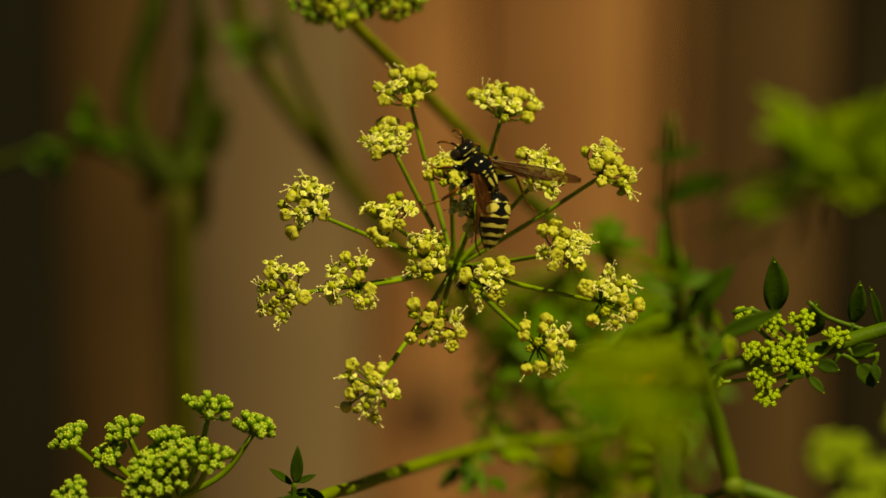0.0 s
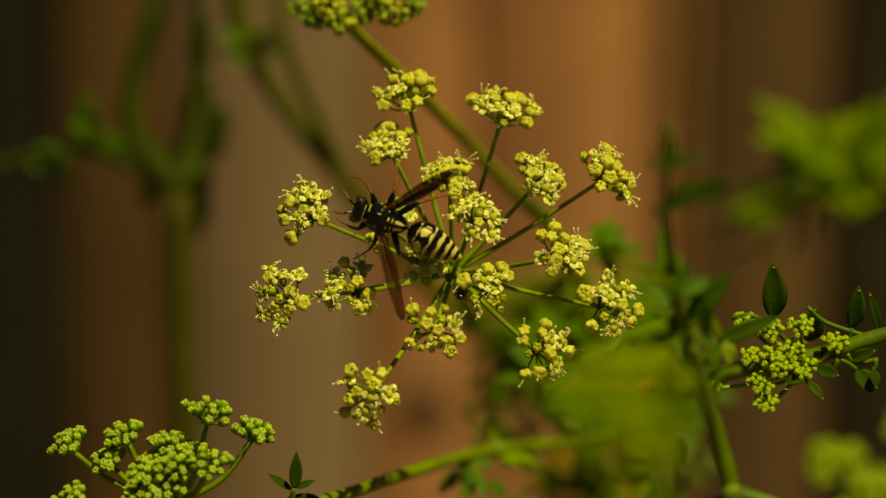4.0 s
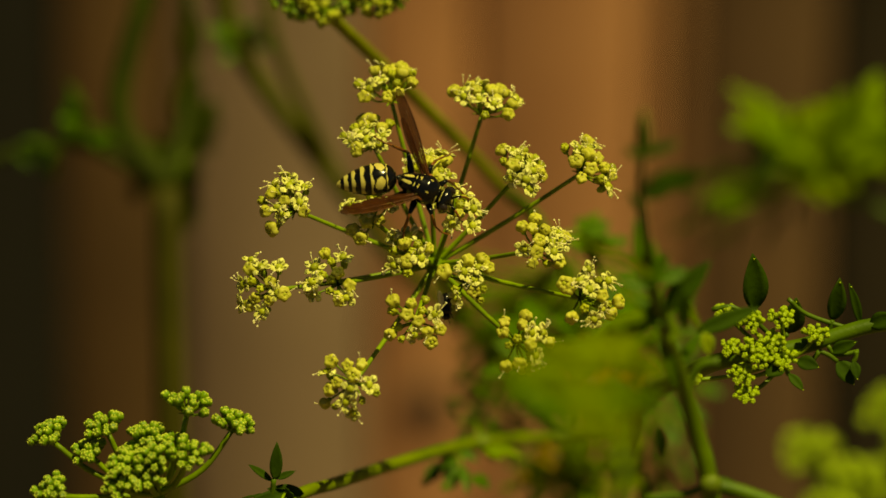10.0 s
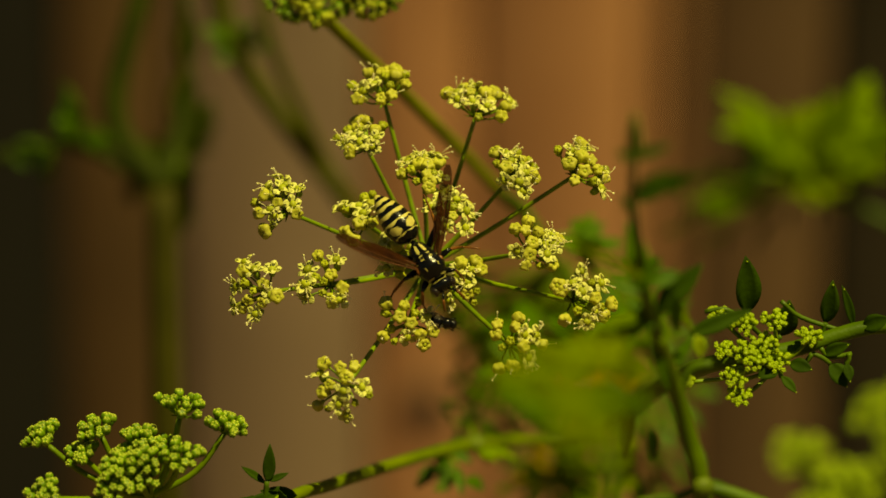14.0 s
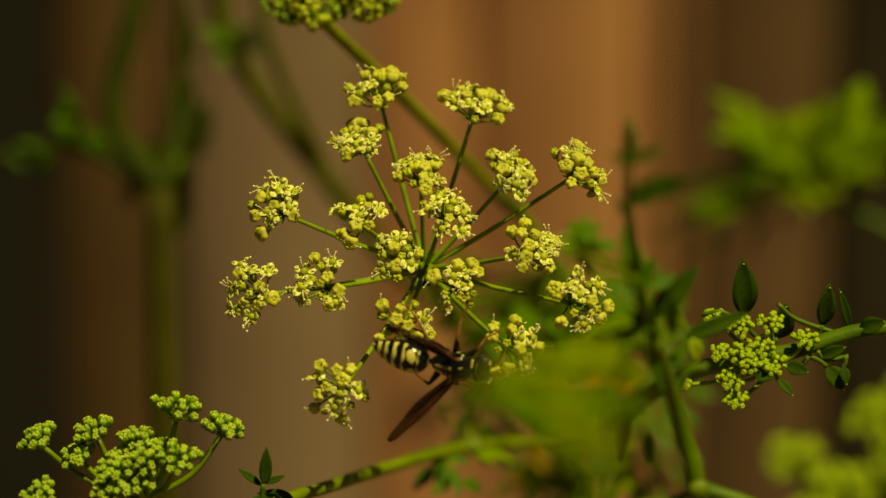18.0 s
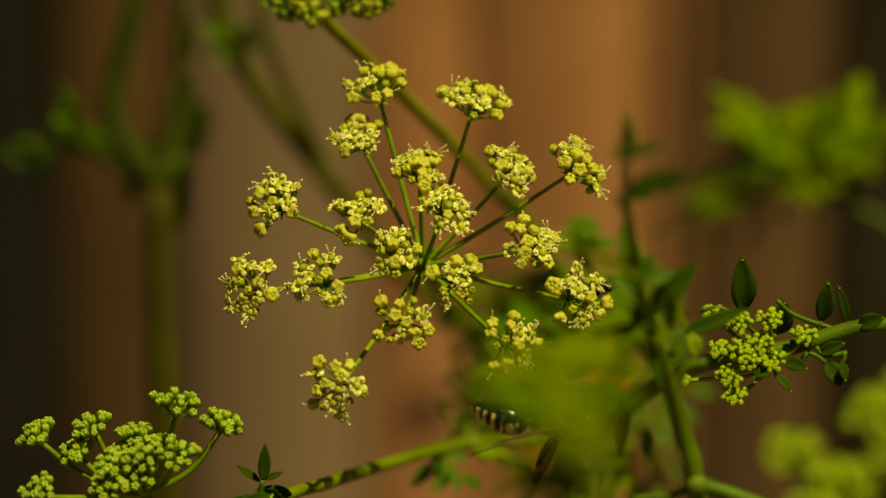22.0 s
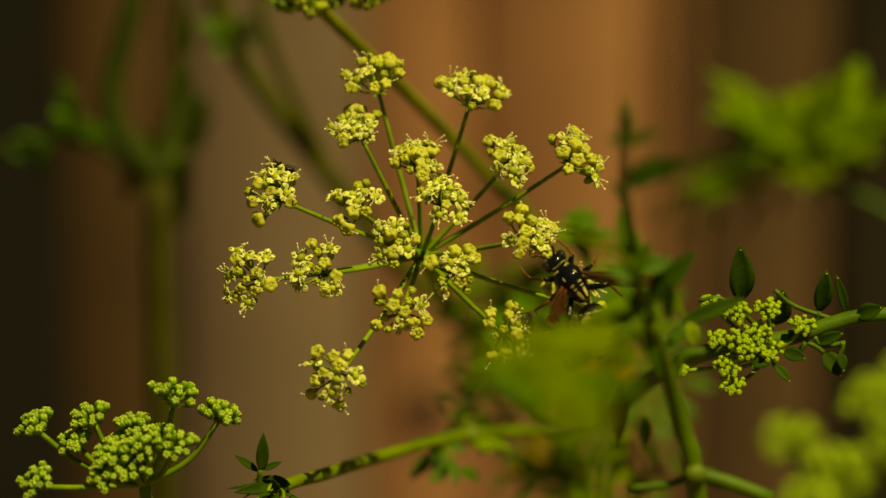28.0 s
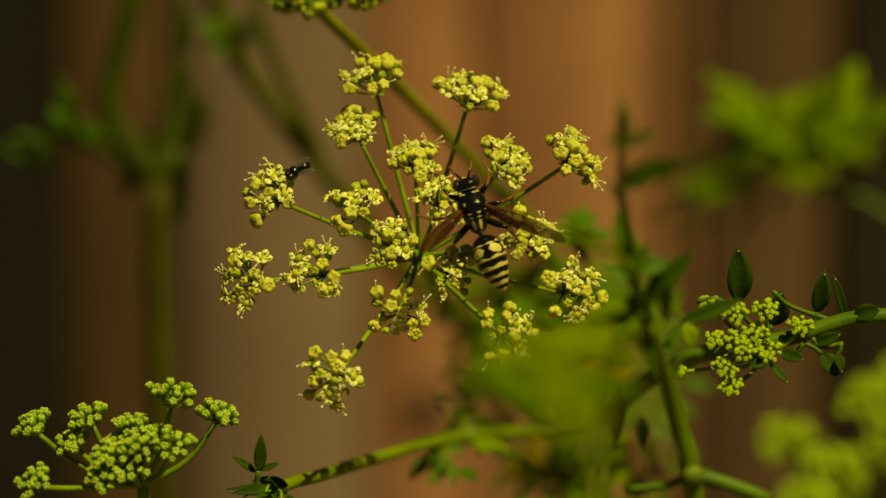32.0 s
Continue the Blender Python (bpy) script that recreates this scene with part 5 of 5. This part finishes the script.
    bend = (
        (0, pose(-0.00097, -0.00191, 0.00110, 7.7, -20.6, -40.6)),
        (0.5, pose(-0.00084, -0.00179, 0.00103, 6.6, -19.3, -37.3)),
        (1, pose(-0.00023, -0.00097, 0.00056, 1.7, -10.3, -18.3)),
        (1.5, pose(-0.00047, -0.00140, 0.00074, 3.3, -13.7, -27.2)),
        (2, pose(-0.00008, -0.00061, 0.00025, 0.4, -4.5, -11.2)),
        (2.5, pose(-0.00019, -0.00101, 0.00027, 0.8, -4.9, -18.7)),
        (3, pose(-0.00037, -0.00147, -0.00039, -1.8, 7.1, -27.9)),
        (3.5, pose(-0.00008, -0.00071, -0.00033, -0.7, 6.0, -13.1)),
        (5.5, pose(-0.00002, -0.00032, 0.00000, 0.0, -0.0, -5.9)),
        (6, pose(-0.00009, 0.00056, 0.00039, -0.6, -7.1, 10.3)),
        (6.5, pose(-0.00029, 0.00125, 0.00027, -1.0, -4.9, 23.5)),
        (7, pose(-0.00055, 0.00133, 0.00104, -4.7, -19.4, 26.8)),
        (7.5, pose(-0.00096, 0.00190, 0.00110, -7.7, -20.6, 40.5)),
        (8, pose(-0.00034, 0.00120, 0.00064, -2.4, -11.7, 23.0)),
        (8.5, pose(-0.00029, 0.00110, 0.00059, -2.0, -10.7, 20.9)),
        (9, pose(-0.00040, 0.00130, 0.00069, -2.8, -12.7, 25.1)),
        (9.5, pose(-0.00028, 0.00118, 0.00043, -1.5, -7.8, 22.1)),
        (10, pose(-0.00043, 0.00147, 0.00048, -2.2, -8.8, 28.3)),
        (10.5, pose(-0.00035, 0.00136, 0.00036, -1.5, -6.6, 25.7)),
        (11, pose(-0.00025, 0.00119, 0.00017, -0.6, -3.0, 22.2)),
        (11.5, pose(-0.00008, 0.00068, 0.00012, -0.2, -2.2, 12.4)),
        (12, pose(-0.00010, 0.00075, 0.00016, -0.4, -2.9, 13.8)),
        (12.5, pose(-0.00012, 0.00084, 0.00015, -0.4, -2.7, 15.4)),
        (13, pose(-0.00026, 0.00122, 0.00017, -0.6, -3.1, 22.8)),
        (13.5, pose(-0.00024, 0.00117, 0.00016, -0.6, -3.0, 21.7)),
        (14, pose(-0.00001, 0.00019, 0.00003, -0.0, -0.5, 3.5)),
        (14.5, pose(-0.00011, 0.00080, 0.00011, -0.3, -2.0, 14.8)),
        (16.5, pose(-0.00000, 0.00015, 0.00000, 0.0, -0.0, 2.7)),
        (17, pose(-0.00004, -0.00050, 0.00007, 0.1, -1.3, -9.1)),
        (17.5, pose(-0.00014, -0.00064, 0.00054, 1.0, -9.9, -12.0)),
        (18, pose(-0.00003, -0.00021, 0.00027, 0.2, -4.9, -3.9)),
        (18.5, pose(-0.00005, -0.00032, 0.00032, 0.3, -5.8, -5.8)),
        (19, pose(-0.00000, -0.00000, 0.00000, 0.0, -0.0, -0.0)),
        (19.5, pose(-0.00002, -0.00015, 0.00019, 0.1, -3.4, -2.7)),
        (20, pose(-0.00005, -0.00026, 0.00038, 0.3, -6.9, -4.8)),
        (20.5, pose(-0.00009, -0.00037, 0.00053, 0.6, -9.6, -6.8)),
        (21, pose(-0.00016, -0.00047, 0.00074, 1.1, -13.7, -8.8)),
        (21.5, pose(-0.00006, -0.00025, 0.00041, 0.3, -7.4, -4.7)),
        (22, pose(-0.00015, -0.00048, 0.00069, 1.0, -12.7, -9.1)),
        (22.5, pose(-0.00025, -0.00064, 0.00091, 1.8, -17.0, -12.3)),
        (23, pose(-0.00074, -0.00124, 0.00147, 6.8, -28.2, -26.7)),
        (23.5, pose(-0.00073, -0.00123, 0.00146, 6.7, -27.9, -26.4)),
        (24, pose(-0.00053, -0.00110, 0.00122, 4.6, -22.9, -22.4)),
        (24.5, pose(-0.00048, -0.00105, 0.00117, 4.1, -21.9, -21.2)),
        (25, pose(-0.00003, -0.00033, 0.00012, 0.1, -2.2, -6.0)),
        (27.5, pose(-0.00005, -0.00052, 0.00005, 0.1, -0.8, -9.6)),
        (28, pose(-0.00029, -0.00127, 0.00027, 1.0, -4.9, -23.8)),
        (28.5, pose(-0.00010, -0.00077, 0.00013, 0.3, -2.5, -14.0)),
        (29, pose(-0.00007, -0.00061, 0.00011, 0.2, -1.9, -11.1)),
        (29.5, pose(-0.00002, -0.00035, 0.00005, 0.1, -0.9, -6.4)),
        (30, pose(-0.00004, -0.00048, 0.00007, 0.1, -1.2, -8.7)),
        (30.5, pose(-0.00001, -0.00024, 0.00006, 0.0, -1.1, -4.4)),
        (31, pose(-0.00001, -0.00024, 0.00003, 0.0, -0.6, -4.3)),
        (31.5, pose(-0.00004, -0.00050, 0.00004, 0.1, -0.8, -9.1)),
        (32, pose(-0.00002, 0.00036, 0.00000, 0.0, -0.0, 6.5)),
    )
    order = 0
    for ob in feeding_wasp.children:
        sgn = 1 if sum(v.co.y for v in ob.data.vertices) > 0 else -1
        if "wing" in ob.name:
            hinge = Vector((0.0004, sgn * 0.0013, 0.00095))
            rows = []
            for t, angle in (spread_left if sgn > 0 else spread_right):
                roll, pitch = (float(np.interp(t, *zip(*k))) if sgn > 0 else 0.0 for k in (roll_left, pitch_left))
                shift = hinge - Euler((radians(roll), radians(pitch), radians(-sgn * angle))).to_matrix() @ hinge
                rows.append((t, pose(*shift, roll, pitch, -sgn * angle)))
            walk(ob, rows)
        elif ob.name.startswith("abdomen"):
            walk(ob, bend)
        elif ob.name.startswith("leg"):
            phase = 0 if order in (0, 2, 4) else 4
            order += 1
            walk(ob, [(k / 4, pose(0, 0, 0, 0, 0, (0, 3, 5, 3, 0, -3, -5, -3)[(k + phase) % 8])) for k in range(129)])
    walk(flying_wasp, [
        (0.00, pose(-0.02173, 0.03578, 0.67275, -64.6, -37.2, 164.0)),
        (1.80, pose(-0.02832, 0.07850, 0.67341, -3.7, -26.8, 143.7)),
        (2.20, pose(-0.03609, 0.05873, 0.70062, 24.7, -8.1, 132.1)),
        (2.40, pose(-0.03967, 0.06028, 0.70473, 36.3, 4.6, 118.8)),
        (2.60, pose(-0.04912, 0.06072, 0.70570, 32.2, 6.9, 120.1)),
        (2.80, pose(-0.05666, 0.06109, 0.70650, 32.2, 6.9, 120.1)),
        (3.00, pose(-0.06150, 0.06243, 0.70999, 33.8, 5.9, 119.6)),
        (3.20, pose(-0.06435, 0.06368, 0.71334, 38.8, 3.2, 117.9)),
        (3.40, pose(-0.06588, 0.06604, 0.71976, 40.5, 2.4, 117.3)),
        (3.50, pose(-0.06657, 0.06626, 0.72036, 35.5, -2.3, 123.9)),
        (3.90, pose(-0.08599, 0.08737, 0.72538, -22.6, -40.5, 146.4)),
        (4.60, pose(-0.09294, 0.09673, 0.76570, 3.2, -62.0, 43.2)),
        (5.20, pose(-0.05492, 0.09489, 0.76146, -40.3, -9.4, 3.5)),
        (5.50, pose(-0.02054, 0.09227, 0.75473, -80.1, -4.7, 1.7)),
        (5.70, pose(0.00428, 0.09224, 0.75490, -80.0, -0.0, 0.0)),
        (5.90, pose(0.03284, 0.09119, 0.75235, -80.1, 4.7, -1.7)),
        (6.00, pose(0.04774, 0.09028, 0.75001, -80.1, 4.7, -1.7)),
        (6.10, pose(0.06106, 0.08991, 0.74917, -80.1, 4.7, -1.7)),
        (6.40, pose(0.10646, 0.08362, 0.74701, -11.2, 18.7, -7.1)),
        (7.40, pose(0.12950, 0.07197, 0.74443, 0.0, 70.0, -90.0)),
        (10.50, pose(0.13033, 0.07062, 0.74013, -67.2, 28.0, -168.8)),
        (12.10, pose(0.07950, 0.08105, 0.73882, 14.0, 6.4, -156.0)),
        (12.40, pose(0.04337, 0.08652, 0.73923, 74.4, -14.0, -136.8)),
        (12.50, pose(0.03710, 0.08704, 0.74066, 69.5, -18.3, -132.4)),
        (12.60, pose(0.03458, 0.08819, 0.74381, 65.9, -21.5, -132.9)),
        (12.70, pose(0.02832, 0.08988, 0.74844, 66.4, -22.3, -138.4)),
        (12.90, pose(0.01568, 0.09163, 0.76784, 8.0, -17.4, -175.4)),
        (14.00, pose(0.03299, 0.08235, 0.80075, -60.5, -46.0, 157.8)),
        (32.00, pose(0.04199, 0.08458, 0.80720, -53.9, -54.5, 149.4)),
    ])
    # wing beats while the second wasp is in the air
    beat = (0, 55, 0, -45)
    for ob in flying_wasp.children:
        if "wing" in ob.name:
            sgn = 1 if ob.data.vertices[0].co.y > 0 else -1
            rows = [(0.0, pose(0, 0, 0))]
            for t0, t1 in ((1.9, 3.7), (5.3, 6.3), (12.2, 13.0)):
                rows += [(k / 30, pose(0, 0, 0, sgn * beat[(k - 2) % 4])) for k in range(round(t0 * 30), round(t1 * 30))]
            walk(ob, rows + [(32.0, pose(0, 0, 0))])
    # one ray of the umbel bends down under the wasp's weight
    pivot = (HUB - Vector(bloom["base"])) / 1000
    for ob in loaded:
        rows = []
        for t, angle in ((0, 0), (22, 0), (22.5, 1.6), (23, 5.5), (24, 6.7), (24.5, 6.9), (25, 11), (25.5, 6.5), (27.5, 5), (30, 4.6), (31, 2.4), (32, 1.2)):
            turn = Matrix.Rotation(radians(-angle), 4, VIEW_SIDE)
            rows.append((t, Matrix.Translation(pivot) @ turn @ Matrix.Translation(-pivot)))
        walk(ob, rows)
    # the leaf in front sways in the wind
    walk(near, [(t, pose(0.0165, -0.1251, 0, ry=x / 13.5)) for t, x in ((0, 0.9), (1, 0.8), (2, 0.6), (3.5, 0.3), (6, -0.3), (9, -0.7), (13, -1.0), (18, -1.1), (24, -1.3), (28, -1.2), (32, -1.1))])
    walk(bee, [
        (0.00, pose(-0.00117, 0.00250, 0.74528, -33.3, 54.1, -125.1)),
        (6.00, pose(-0.00125, 0.00226, 0.74457, -33.3, 54.1, -125.1)),
        (7.20, pose(-0.00105, 0.00205, 0.74398, -33.3, 54.1, -125.1)),
        (8.00, pose(-0.00224, 0.00053, 0.74269, -52.6, 40.5, -146.4)),
        (9.50, pose(-0.00094, 0.00022, 0.74185, -18.2, 58.4, -109.1)),
        (10.80, pose(-0.00090, -0.00200, 0.74160, 44.5, 47.9, -42.7)),
        (12.00, pose(0.00021, -0.00662, 0.74355, 71.6, -12.7, -6.2)),
        (14.50, pose(-0.00019, -0.00700, 0.74251, 66.0, 14.9, -16.7)),
        (16.00, pose(-0.00250, -0.00100, 0.74150, 58.5, 32.4, -26.7)),
        (16.80, pose(-0.00420, 0.00380, 0.74100, 58.5, 32.4, -26.7)),
        (18.00, pose(-0.00200, 0.01200, 0.74200, 71.6, -12.7, -6.2)),
        (20.00, pose(0.01650, 0.00420, 0.74130, 71.6, -12.7, -6.2)),
        (21.80, pose(0.02171, 0.00033, 0.74506, 72.6, -31.5, 0.4)),
        (22.50, pose(0.02090, -0.00180, 0.74501, 67.4, -59.4, 14.6)),
        (23.00, pose(0.02045, -0.00386, 0.74514, -67.4, -59.4, 165.4)),
        (24.50, pose(0.02154, -0.00242, 0.74623, 72.1, -40.9, 4.0)),
        (26.30, pose(0.01869, -0.01764, 0.75998, -72.3, -22.1, -177.0)),
        (27.40, pose(-0.02062, 0.00900, 0.75733, -72.6, -31.5, 179.6)),
        (28.00, pose(-0.02102, 0.00700, 0.75763, -72.3, -22.1, -177.0)),
        (29.50, pose(-0.01906, 0.00620, 0.75844, -68.5, 5.8, -167.1)),
        (30.00, pose(-0.01802, 0.00531, 0.75893, -66.0, 14.9, -163.3)),
        (31.00, pose(-0.01757, 0.00321, 0.75902, -64.5, 19.4, -161.1)),
        (31.50, pose(-0.01822, 0.00339, 0.75946, -64.5, 19.4, -161.1)),
        (32.00, pose(-0.01862, 0.00307, 0.75855, -64.5, 19.4, -161.1)),
    ])


motions()
